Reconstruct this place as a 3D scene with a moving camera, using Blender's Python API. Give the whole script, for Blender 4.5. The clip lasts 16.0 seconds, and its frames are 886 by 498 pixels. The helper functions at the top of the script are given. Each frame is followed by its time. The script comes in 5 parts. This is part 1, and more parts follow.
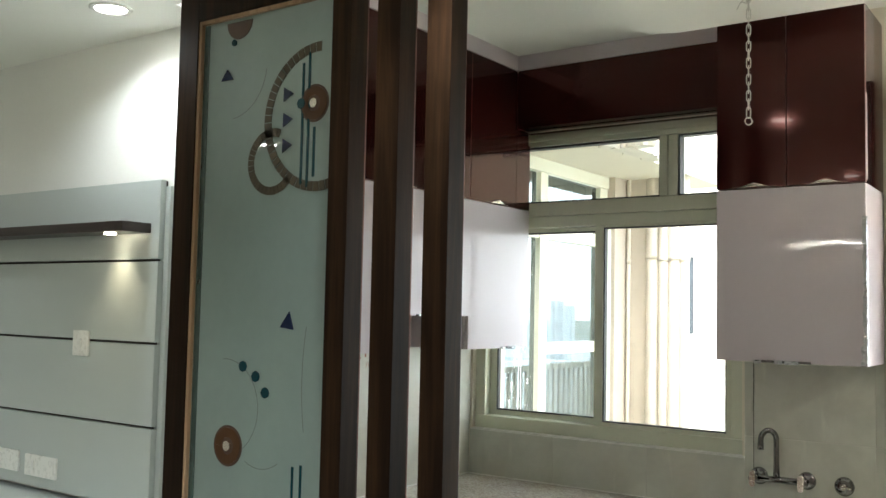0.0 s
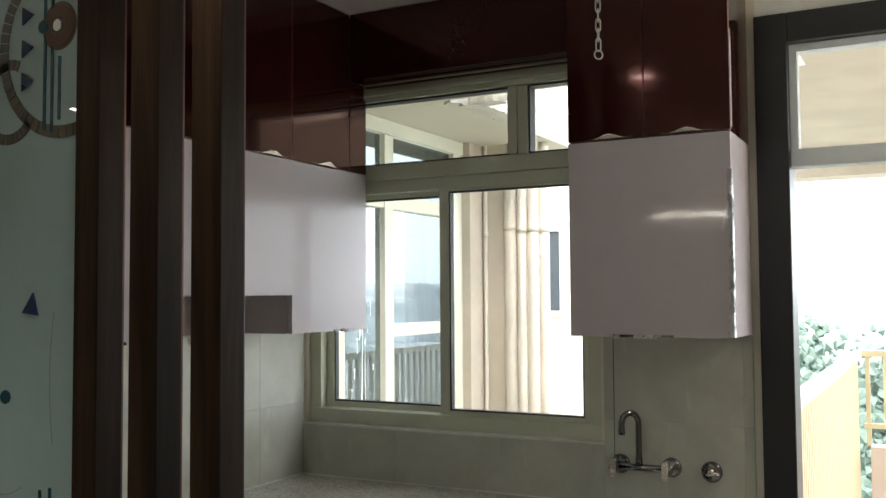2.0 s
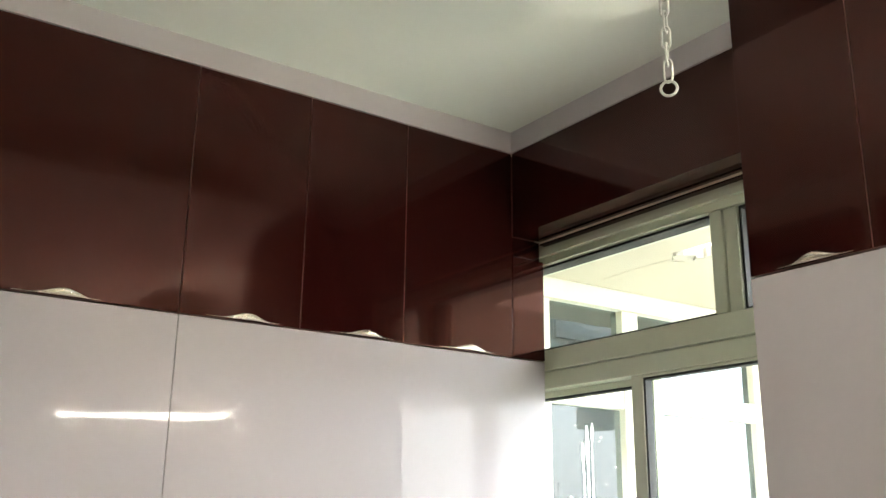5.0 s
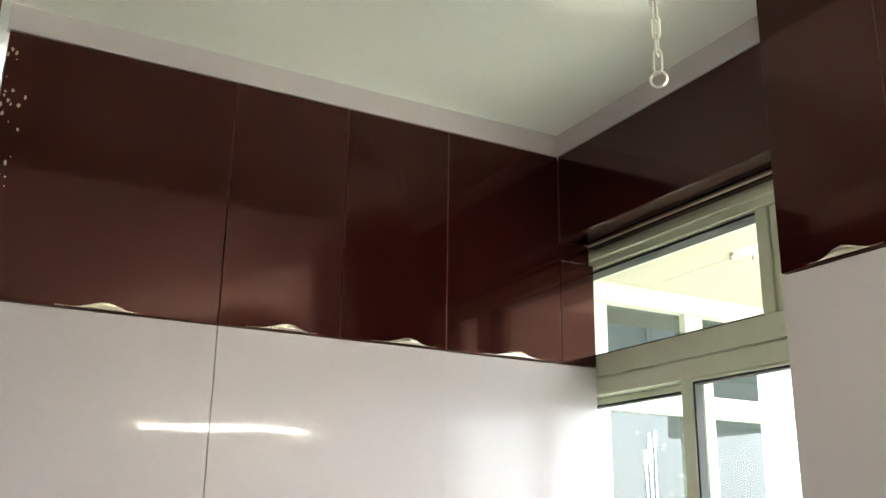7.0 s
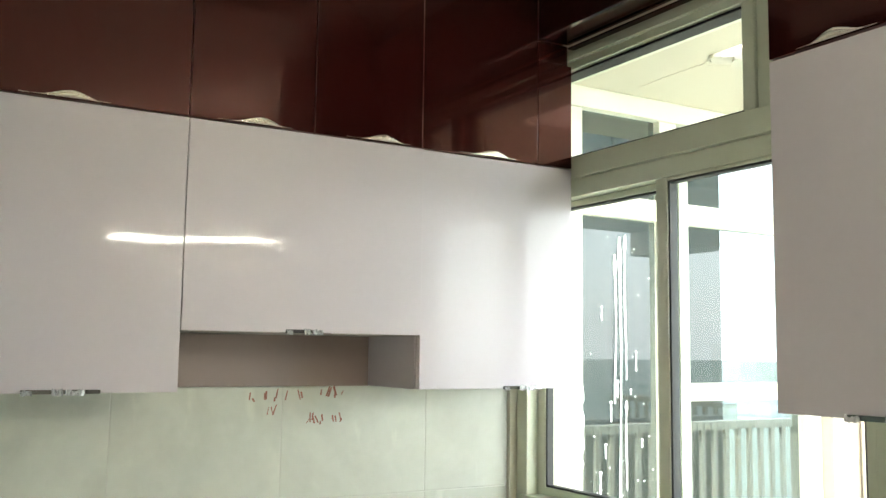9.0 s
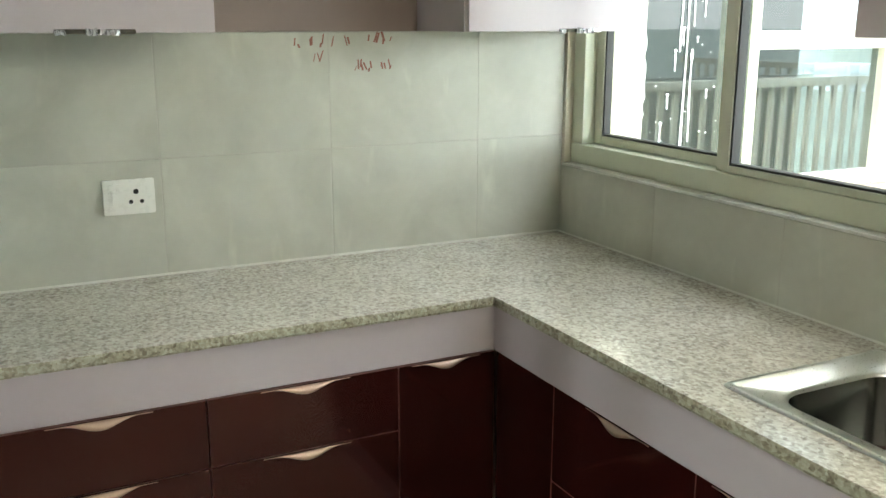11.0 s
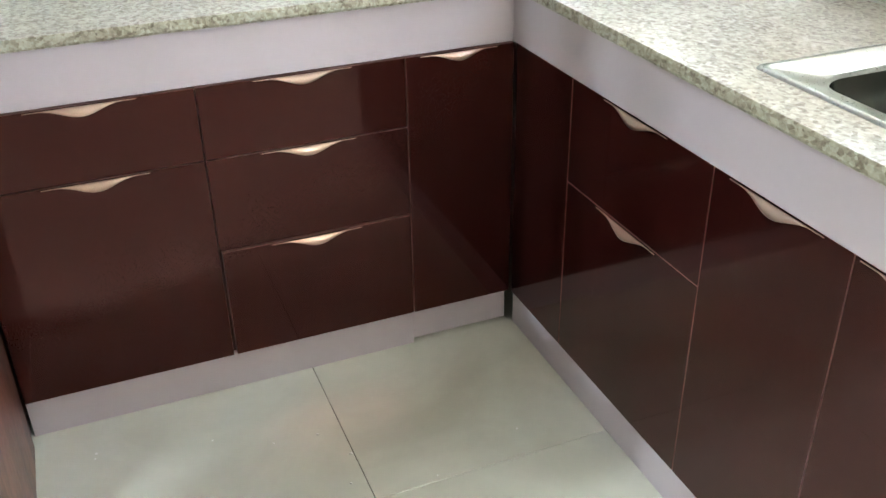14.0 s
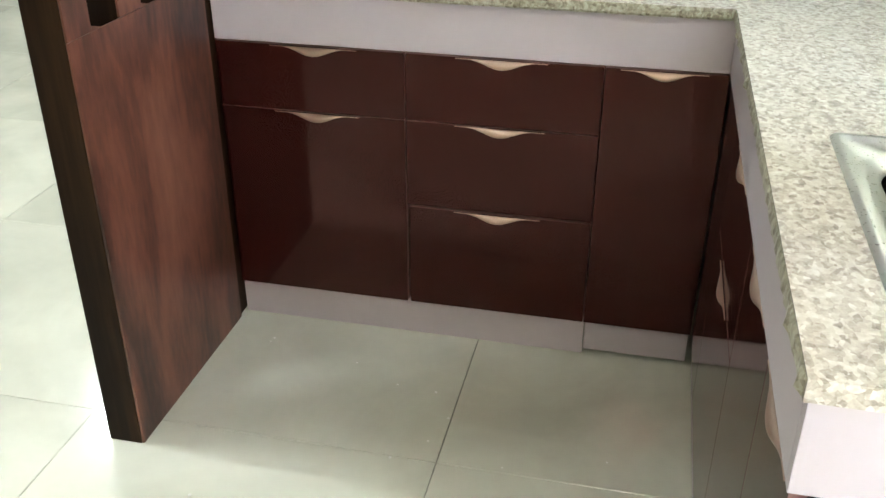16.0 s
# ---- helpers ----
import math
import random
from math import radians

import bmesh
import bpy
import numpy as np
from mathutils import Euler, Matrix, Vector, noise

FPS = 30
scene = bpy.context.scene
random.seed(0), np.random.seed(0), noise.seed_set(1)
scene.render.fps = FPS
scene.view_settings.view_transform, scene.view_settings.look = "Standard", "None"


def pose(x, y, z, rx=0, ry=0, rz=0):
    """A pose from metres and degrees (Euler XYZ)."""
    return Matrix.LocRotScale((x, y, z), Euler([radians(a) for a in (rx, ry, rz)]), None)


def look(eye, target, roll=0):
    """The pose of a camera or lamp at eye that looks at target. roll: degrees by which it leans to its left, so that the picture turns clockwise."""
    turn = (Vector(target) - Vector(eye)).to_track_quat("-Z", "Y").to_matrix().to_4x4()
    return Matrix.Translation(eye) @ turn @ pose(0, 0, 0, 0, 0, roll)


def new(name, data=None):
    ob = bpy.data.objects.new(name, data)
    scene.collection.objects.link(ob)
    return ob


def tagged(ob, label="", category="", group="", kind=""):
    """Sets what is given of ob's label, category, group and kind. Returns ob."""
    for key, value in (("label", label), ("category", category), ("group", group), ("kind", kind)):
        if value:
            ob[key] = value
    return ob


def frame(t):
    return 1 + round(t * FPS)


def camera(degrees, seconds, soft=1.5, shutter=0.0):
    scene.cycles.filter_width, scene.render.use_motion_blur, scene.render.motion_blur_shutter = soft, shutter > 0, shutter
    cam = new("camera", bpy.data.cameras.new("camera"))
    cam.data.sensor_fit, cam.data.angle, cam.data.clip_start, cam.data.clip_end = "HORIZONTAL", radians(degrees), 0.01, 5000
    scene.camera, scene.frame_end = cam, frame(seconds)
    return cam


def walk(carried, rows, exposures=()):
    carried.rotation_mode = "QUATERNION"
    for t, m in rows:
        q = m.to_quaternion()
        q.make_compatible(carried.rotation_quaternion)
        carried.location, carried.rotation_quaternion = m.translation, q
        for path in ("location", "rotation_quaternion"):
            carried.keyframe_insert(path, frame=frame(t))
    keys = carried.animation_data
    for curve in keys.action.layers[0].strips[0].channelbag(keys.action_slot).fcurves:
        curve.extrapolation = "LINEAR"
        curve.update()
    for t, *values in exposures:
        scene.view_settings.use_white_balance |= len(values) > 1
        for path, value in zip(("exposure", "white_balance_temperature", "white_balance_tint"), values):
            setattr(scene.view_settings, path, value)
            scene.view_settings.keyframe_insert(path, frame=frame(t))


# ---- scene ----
cam = camera(50.6, 16.0)
PATH = [
    (0, (-3.796, -2.511, 1.654), (-2.166, -1.359, 1.784), 1.2),
    (0.5, (-3.72, -2.517, 1.652), (-2.032, -1.449, 1.761), 1.3),
    (1, (-3.61, -2.511, 1.638), (-1.874, -1.522, 1.715), 1.3),
    (1.5, (-3.44, -2.449, 1.627), (-1.681, -1.499, 1.695), 1.1),
    (2, (-3.255, -2.393, 1.626), (-1.489, -1.461, 1.725), -0.4),
    (2.5, (-2.997, -2.466, 1.635), (-1.301, -1.423, 1.824), 0.1),
    (3, (-2.749, -2.49, 1.64), (-1.139, -1.344, 1.949), 1.0),
    (3.5, (-2.479, -2.457, 1.655), (-0.959, -1.216, 2.043), 0.4),
    (4, (-2.226, -2.489, 1.654), (-0.846, -1.105, 2.079), 0.4),
    (4.5, (-2.011, -2.465, 1.658), (-0.784, -0.964, 2.149), 0.8),
    (5, (-1.822, -2.437, 1.668), (-0.735, -0.853, 2.223), 0.7),
    (7.5, (-1.678, -2.514, 1.659), (-0.776, -0.82, 2.223), 0.9),
    (8, (-1.688, -2.504, 1.643), (-0.737, -0.817, 2.142), 0.8),
    (8.2, (-1.698, -2.491, 1.629), (-0.721, -0.806, 2.08), 0.9),
    (10.5, (-1.622, -2.423, 1.551), (-0.71, -0.669, 1.247), 0.4),
    (11, (-1.605, -2.401, 1.514), (-0.736, -0.664, 1.043), 0.1),
    (11.5, (-1.616, -2.389, 1.453), (-0.764, -0.686, 0.842), -0.3),
    (12, (-1.616, -2.376, 1.437), (-0.803, -0.71, 0.687), -0.6),
    (12.5, (-1.6, -2.379, 1.406), (-0.832, -0.725, 0.585), -1.1),
    (13, (-1.592, -2.377, 1.394), (-0.837, -0.75, 0.508), -1.2),
    (13.5, (-1.539, -2.373, 1.364), (-0.823, -0.751, 0.438), -1.1),
    (14, (-1.43, -2.339, 1.369), (-0.785, -0.727, 0.376), -1.0),
    (14.5, (-1.281, -2.211, 1.364), (-0.789, -0.572, 0.328), -0.7),
    (15, (-1.084, -2.173, 1.357), (-0.896, -0.484, 0.302), -0.3),
    (15.3, (-0.926, -2.228, 1.359), (-0.937, -0.511, 0.334), -0.0),
    (15.5, (-0.84, -2.288, 1.37), (-0.985, -0.571, 0.355), 0.2),
    (16, (-0.7, -2.489, 1.351), (-1.085, -0.776, 0.393), 0.2),
]
SKY, LAMP = 0.33, 0.28
EXPOSURES = [(0, 2.4, 6250, 7), (0.5, 2.0, 6250, 8), (1.0, 1.8, 6250, 9), (2.5, 1.65, 6300, 10), (3.0, 2.0, 6300, 10), (3.5, 2.4, 6350, 10), (5, 3.1, 6400, 7), (8.2, 3.2, 6350, 3),
             (10.3, 2.5, 6450, 0), (11, 2.75, 6350, 2), (12, 3.3, 6050, 6), (14, 3.55, 5900, 8), (15.5, 3.45, 6000, 8), (16, 3.2, 6250, 5)]
walk(cam, [(t, look(e, g, r)) for t, e, g, r in PATH], EXPOSURES)

# ---- world and sun ----
world = bpy.data.worlds.new("sky")
scene.world = world
world.use_nodes = True
wn, wl = world.node_tree.nodes, world.node_tree.links
sky = wn.new("ShaderNodeTexSky")
sky.sky_type = "NISHITA"
sky.sun_disc = False
sky.sun_elevation, sky.sun_rotation = radians(52), radians(250)
sky.air_density, sky.dust_density = 1.0, 4.0
haze = wn.new("ShaderNodeMix")
haze.data_type = "RGBA"
haze.inputs["Factor"].default_value = 0.6
haze.inputs["B"].default_value = (9.0, 9.3, 9.4, 1)
wl.new(sky.outputs[0], haze.inputs["A"])
wl.new(haze.outputs["Result"], wn["Background"].inputs[0])
wn["Background"].inputs[1].default_value = SKY

sun_data = bpy.data.lights.new("sun", "SUN")
sun_data.energy, sun_data.angle, sun_data.color = 1.0, radians(14), (1.0, 0.96, 0.9)
sun = new("sun", sun_data)
sun.matrix_world = look((0, 0, 30), Vector((0, 0, 30)) + Vector((math.cos(radians(20)), -math.sin(radians(20)), -1.25)))


# ---- materials ----
def nodes_of(m):
    return m.node_tree.nodes, m.node_tree.links, m.node_tree.nodes["Principled BSDF"]


def material(name, color, rough=0.5, metal=0.0, coat=0.0, coat_rough=0.03, spec=0.5, vary=0.08, scale=3.0, grain=0.0,
             grain_scale=60.0, bump=0.0, bump_scale=40.0, wave=0.0, wave_scale=2.0, rough_vary=0.05):
    """A painted, plastic, plaster or metal surface: large stains and small grain in colour and gloss, fine relief, slow waviness."""
    m = bpy.data.materials.new(name)
    m.use_nodes = True
    n, l, p = nodes_of(m)
    geo = n.new("ShaderNodeNewGeometry")
    big, small = n.new("ShaderNodeTexNoise"), n.new("ShaderNodeTexNoise")
    big.inputs["Scale"].default_value, big.inputs["Detail"].default_value = scale, 4
    small.inputs["Scale"].default_value, small.inputs["Detail"].default_value = grain_scale, 3
    for t in (big, small):
        l.new(geo.outputs["Position"], t.inputs["Vector"])
    hsv = n.new("ShaderNodeHueSaturation")
    hsv.inputs["Color"].default_value = (*color, 1)
    a, b = n.new("ShaderNodeMath"), n.new("ShaderNodeMath")
    a.operation = b.operation = "MULTIPLY_ADD"
    a.inputs[1].default_value, a.inputs[2].default_value = 2 * vary, 1 - vary
    b.inputs[1].default_value = 2 * grain
    l.new(big.outputs["Fac"], a.inputs[0])
    l.new(small.outputs["Fac"], b.inputs[0])
    sub = n.new("ShaderNodeMath")
    sub.operation = "SUBTRACT"
    sub.inputs[1].default_value = grain
    l.new(a.outputs[0], b.inputs[2])
    l.new(b.outputs[0], sub.inputs[0])
    l.new(sub.outputs[0], hsv.inputs["Value"])
    l.new(hsv.outputs[0], p.inputs["Base Color"])
    r = n.new("ShaderNodeMath")
    r.operation = "MULTIPLY_ADD"
    r.inputs[1].default_value, r.inputs[2].default_value = 2 * rough_vary, max(rough - rough_vary, 0.0)
    l.new(small.outputs["Fac"], r.inputs[0])
    l.new(r.outputs[0], p.inputs["Roughness"])
    p.inputs["Metallic"].default_value = metal
    p.inputs["Specular IOR Level"].default_value = spec
    p.inputs["Coat Weight"].default_value, p.inputs["Coat Roughness"].default_value = coat, coat_rough
    last = None
    for amount, sc, dist in ((wave, wave_scale, 0.05), (bump, bump_scale, 0.002)):
        if amount:
            t, bp = n.new("ShaderNodeTexNoise"), n.new("ShaderNodeBump")
            t.inputs["Scale"].default_value, t.inputs["Detail"].default_value = sc, 2
            l.new(geo.outputs["Position"], t.inputs["Vector"])
            bp.inputs["Strength"].default_value, bp.inputs["Distance"].default_value = amount, dist
            l.new(t.outputs["Fac"], bp.inputs["Height"])
            if last:
                l.new(last.outputs[0], bp.inputs["Normal"])
            last = bp
    if last:
        l.new(last.outputs[0], p.inputs["Normal"])
        if coat:
            l.new(last.outputs[0], p.inputs["Coat Normal"])
    return m


def ramped(m, source, stops):
    """Colours the material by a ramp over source."""
    n, l, p = nodes_of(m)
    ramp = n.new("ShaderNodeValToRGB")
    e = ramp.color_ramp.elements
    while len(e) < len(stops):
        e.new(0.5)
    for i, (at, c) in enumerate(stops):
        e[i].position, e[i].color = at, (*c, 1)
    l.new(source, ramp.inputs["Fac"])
    l.new(ramp.outputs[0], p.inputs["Base Color"])
    return ramp


def wood(name, stops, stretch, rough=0.4, coat=0.2, scale=1.0):
    """Wood-print laminate with upright grain, dark streaks and fine pores."""
    m = material(name, stops[1][1], rough, coat=coat, coat_rough=0.2)
    n, l, p = nodes_of(m)
    geo, mp = n.new("ShaderNodeNewGeometry"), n.new("ShaderNodeMapping")
    mp.inputs["Scale"].default_value = [c * scale for c in stretch]
    l.new(geo.outputs["Position"], mp.inputs["Vector"])
    broad, fine = n.new("ShaderNodeTexNoise"), n.new("ShaderNodeTexNoise")
    broad.inputs["Scale"].default_value, broad.inputs["Detail"].default_value, broad.inputs["Distortion"].default_value = 1.0, 7, 0.9
    fine.inputs["Scale"].default_value, fine.inputs["Detail"].default_value = 9.0, 4
    l.new(mp.outputs[0], broad.inputs["Vector"])
    l.new(mp.outputs[0], fine.inputs["Vector"])
    mix = n.new("ShaderNodeMath")
    mix.operation = "MULTIPLY_ADD"
    mix.inputs[1].default_value = 0.25
    l.new(fine.outputs["Fac"], mix.inputs[0])
    l.new(broad.outputs["Fac"], mix.inputs[2])
    off = n.new("ShaderNodeMath")
    off.operation = "SUBTRACT"
    off.inputs[1].default_value = 0.125
    l.new(mix.outputs[0], off.inputs[0])
    ramped(m, off.outputs[0], stops)
    bp = n.new("ShaderNodeBump")
    bp.inputs["Strength"].default_value, bp.inputs["Distance"].default_value = 0.15, 0.001
    l.new(fine.outputs["Fac"], bp.inputs["Height"])
    l.new(bp.outputs[0], p.inputs["Normal"])
    return m


def glass(name, tint=(1, 1, 1), rough=0.0, weight=0.06):
    """A clear pane: mostly see-through, with a mirror gloss that grows towards grazing."""
    m = bpy.data.materials.new(name)
    m.use_nodes = True
    n, l = m.node_tree.nodes, m.node_tree.links
    n.remove(n["Principled BSDF"])
    clear, gloss, mix, fres = (n.new("ShaderNodeBsdfTransparent"), n.new("ShaderNodeBsdfGlossy"), n.new("ShaderNodeMixShader"),
                               n.new("ShaderNodeFresnel"))
    clear.inputs["Color"].default_value = (*tint, 1)
    gloss.inputs["Roughness"].default_value = rough
    fres.inputs["IOR"].default_value = 1.45
    l.new(fres.outputs[0], mix.inputs[0])
    l.new(clear.outputs[0], mix.inputs[1])
    l.new(gloss.outputs[0], mix.inputs[2])
    l.new(mix.outputs[0], n["Material Output"].inputs["Surface"])
    return m


def glow(name, color, strength):
    m = bpy.data.materials.new(name)
    m.use_nodes = True
    p = m.node_tree.nodes["Principled BSDF"]
    p.inputs["Base Color"].default_value = (*color, 1)
    p.inputs["Emission Color"].default_value, p.inputs["Emission Strength"].default_value = (*color, 1), strength
    return m


MAUVE = material("mauve_laminate", (0.52, 0.465, 0.50), 0.42, spec=0.35, coat=0.22, coat_rough=0.03, vary=0.03, scale=1.5, grain=0.02, wave=0.018, wave_scale=4.5)
MAROON = material("maroon_laminate", (0.022, 0.0042, 0.0035), 0.10, spec=0.45, coat=0.13, coat_rough=0.015, vary=0.06, scale=1.2, grain=0.05, grain_scale=300, wave=0.006, wave_scale=2.5)
MAROON.node_tree.nodes["Principled BSDF"].inputs["Specular Tint"].default_value = (1.0, 0.42, 0.37, 1)
# maroon edge band, lightened for the light its eased edges catch
LIT_EDGE_MAROON = material("glint_maroon_edge_band", (0.24, 0.12, 0.105), 0.35, vary=0.2, scale=30)
EDGE_MAUVE = material("mauve_edge_band", (0.62, 0.56, 0.58), 0.3, coat=0.4, vary=0.1, scale=30)
NICHE_BOARD = material("brown_back_board", (0.27, 0.205, 0.185), 0.5, vary=0.08, scale=5)
CARCASS = material("carcass_board", (0.42, 0.38, 0.36), 0.6, vary=0.06)
# carcass board coloured dark so gaps between the fronts read as shade
SHADOW_GAP = material("shadow_dark_carcass", (0.09, 0.05, 0.045), 0.7, vary=0.2)
PALE_BRASS = material("champagne_metal", (0.60, 0.45, 0.365), 0.36, metal=0.85, vary=0.12, scale=25, grain=0.05, rough_vary=0.08)
BRIGHT_METAL = material("satin_steel", (0.82, 0.76, 0.68), 0.26, metal=0.9, vary=0.1, scale=30, grain=0.06)
CHROME = material("chrome", (0.24, 0.24, 0.24), 0.07, metal=1.0, vary=0.06, scale=60, rough_vary=0.05)
# bowl steel darker than the rim: dark reflections put into its colour
DARKENED_BOWL_STEEL = material("darkened_bowl_steel", (0.08, 0.082, 0.076), 0.2, metal=1.0, vary=0.15, scale=14, grain=0.08, grain_scale=220, rough_vary=0.08)
STEEL = material("brushed_steel", (0.76, 0.77, 0.75), 0.3, metal=1.0, vary=0.1, scale=14, grain=0.08, grain_scale=220, rough_vary=0.08)
PLASTER = material("white_wall_paint", (0.80, 0.80, 0.76), 0.65, vary=0.03, scale=1.5, grain=0.02, bump=0.25, bump_scale=120)
# taupe for the unseen walls, chosen dark to cut bounce and reflections
TAUPE = material("taupe_light_cutting_paint", (0.33, 0.29, 0.245), 0.65, vary=0.04, scale=1.5, grain=0.02, bump=0.25, bump_scale=120)
CREAM_WALL = material("cream_wall_paint", (0.72, 0.68, 0.56), 0.65, vary=0.06, scale=3, bump=0.3, bump_scale=90)
CEILING = material("ceiling_paint", (0.86, 0.87, 0.81), 0.7, vary=0.04, scale=1.2, bump=0.15, bump_scale=140)
TRIM = material("pale_trim_laminate", (0.56, 0.51, 0.53), 0.45, vary=0.05, scale=4)
TILE = material("grey_stone_tile", (0.54, 0.545, 0.475), 0.34, vary=0.14, scale=4.5, grain=0.05, grain_scale=35, bump=0.06, bump_scale=50, rough_vary=0.1)
GROUT = material("light_grout", (0.50, 0.49, 0.44), 0.85, vary=0.15, scale=12)
CAULK = material("white_caulk", (0.72, 0.72, 0.67), 0.6, vary=0.3, scale=18, bump=0.6, bump_scale=60)
FLOOR = material("polished_floor_tile", (0.645, 0.645, 0.56), 0.17, coat=0.3, coat_rough=0.08, vary=0.2, scale=2.2, grain=0.04, grain_scale=22, wave=0.003, wave_scale=4, rough_vary=0.06)
FLOOR_JOINT = material("floor_joint", (0.43, 0.41, 0.35), 0.8, vary=0.2, scale=10)
WINDOW_PAINT = material("cream_powder_coat", (0.60, 0.62, 0.49), 0.36, vary=0.06, scale=6, grain=0.03, bump=0.05, bump_scale=200)
OUTER_PAINT = material("outer_cream_frame", (0.64, 0.62, 0.51), 0.4, vary=0.08, scale=5)
RUBBER = material("black_gasket", (0.02, 0.02, 0.02), 0.6, vary=0.2)
DARK_FRAME = material("dark_door_frame", (0.006, 0.0055, 0.007), 0.4, coat=0.05, coat_rough=0.25, vary=0.12, scale=5)
GREY_FRAME = material("grey_transom", (0.50, 0.53, 0.55), 0.4, vary=0.06)
PANEL_WHITE = material("white_panel_laminate", (0.50, 0.545, 0.525), 0.35, coat=0.15, coat_rough=0.15, vary=0.03, scale=2)
GROOVE = material("dark_groove", (0.03, 0.022, 0.018), 0.5, vary=0.2)
SWITCH = material("white_switch_plastic", (0.84, 0.84, 0.80), 0.28, vary=0.03, scale=8)
BLACK = material("black_hole", (0.01, 0.01, 0.01), 0.7, vary=0.1)
GALVANISED = material("galvanised_chain", (0.60, 0.60, 0.56), 0.42, metal=0.6, vary=0.25, scale=80)
CONCRETE = material("outer_column_plaster", (0.50, 0.435, 0.355), 0.8, vary=0.3, scale=2.4, grain=0.08, grain_scale=18, bump=0.4, bump_scale=30)
PIPE = material("cream_pipe", (0.55, 0.495, 0.41), 0.5, vary=0.22, scale=3, grain=0.06, grain_scale=25)
RAIL_PAINT = material("yellow_cream_rail", (0.46, 0.385, 0.23), 0.5, vary=0.08, scale=4)
RAIL_WHITE = material("white_rail", (0.55, 0.53, 0.47), 0.45, vary=0.06)
SOFFIT = material("outer_soffit_plaster", (0.50, 0.46, 0.375), 0.75, vary=0.12, scale=2.5, grain=0.05, grain_scale=14, bump=0.4, bump_scale=40)
SPALL = material("broken_plaster", (0.48, 0.45, 0.39), 0.9, vary=0.3, scale=20, bump=0.9, bump_scale=60)
PARAPET = material("balcony_parapet", (0.42, 0.335, 0.265), 0.8, vary=0.12, scale=4, bump=0.3)
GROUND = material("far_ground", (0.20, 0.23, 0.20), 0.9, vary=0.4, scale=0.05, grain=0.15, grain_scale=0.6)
# distance haze is put into the leaf green as grey
LEAF = material("haze_greyed_foliage", (0.10, 0.145, 0.11), 0.7, vary=0.4, scale=0.6, grain=0.2, grain_scale=4)
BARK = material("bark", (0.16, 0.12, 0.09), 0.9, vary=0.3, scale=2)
# far walls and windows paled in colour to carry the haze
CITY = material("haze_paled_city", (0.62, 0.66, 0.69), 0.8, vary=0.12, scale=0.06)
CITY_PANE = material("haze_paled_city_window", (0.50, 0.54, 0.57), 0.5, vary=0.1, scale=0.2)
# shade put into the block's wall and window colours
SHADED_BLOCK = material("shaded_block_plaster", (0.09, 0.103, 0.10), 0.8, vary=0.1, scale=0.8, grain=0.05, grain_scale=6)
SHADED_BLOCK_PANE = material("shaded_block_window", (0.06, 0.07, 0.07), 0.35, vary=0.2)
DARK_PANE = material("dark_far_window", (0.05, 0.06, 0.07), 0.15, vary=0.2)
RED_INK = material("red_marker_ink", (0.30, 0.12, 0.09), 0.7, vary=0.4, scale=60)
WHITE_DRIP = material("dried_white_paint", (0.85, 0.85, 0.82), 0.6, vary=0.05)
FILM = material("peeling_protective_film", (0.62, 0.62, 0.64), 0.12, metal=0.35, coat=0.8, coat_rough=0.02, vary=0.05, wave=0.25, wave_scale=40)
SPECK = material("white_debris", (0.75, 0.75, 0.72), 0.7, vary=0.1)
BRONZE = material("bronze_disc", (0.075, 0.03, 0.009), 0.35, metal=0.2, vary=0.25, scale=25)
DARK_BRONZE = material("dark_bronze", (0.07, 0.04, 0.025), 0.4, vary=0.2)
AMBER = material("amber_mosaic", (0.065, 0.05, 0.028), 0.3, vary=0.35, scale=45, grain=0.2, grain_scale=90)
TEAL = material("teal_stone", (0.007, 0.045, 0.055), 0.2, vary=0.2, scale=30)
BLUE = material("blue_stone", (0.009, 0.016, 0.048), 0.2, vary=0.2, scale=30)
ETCH = material("etched_line", (0.20, 0.22, 0.20), 0.6, vary=0.15)
PANE = glass("clear_pane")
# outer panes tinted dark, which dims the view through them
TINTED_PANE = glass("tinted_outer_pane", (0.15, 0.172, 0.172), 0.0)
LAMP_WHITE = glow("lamp_white", (1.0, 0.97, 0.9), 9.0)
TUBE_WARM = glow("tube_warm", (1.0, 0.92, 0.78), 28.0)
SPOT_WARM = glow("spot_warm", (1.0, 0.86, 0.62), 7.0)

WALNUT = wood("red_walnut_laminate", [(0.30, (0.020, 0.009, 0.007)), (0.42, (0.075, 0.027, 0.018)), (0.55, (0.145, 0.053, 0.034)), (0.74, (0.21, 0.088, 0.058))],
              (7.2, 7.2, 1.8), rough=0.38, coat=0.15)
POST_WOOD = wood("dark_brown_laminate", [(0.30, (0.006, 0.003, 0.0016)), (0.48, (0.016, 0.0078, 0.0038)), (0.62, (0.028, 0.0138, 0.0066)), (0.80, (0.048, 0.025, 0.0125))],
                 (14.0, 14.0, 0.8), rough=0.42, coat=0.0)
POST_WOOD.node_tree.nodes["Principled BSDF"].inputs["Specular IOR Level"].default_value = 0.09
BEAD_WOOD = wood("pale_bead_wood", [(0.3, (0.22, 0.13, 0.07)), (0.5, (0.32, 0.20, 0.11)), (0.65, (0.38, 0.25, 0.15)), (0.8, (0.42, 0.29, 0.18))], (20, 20, 2))
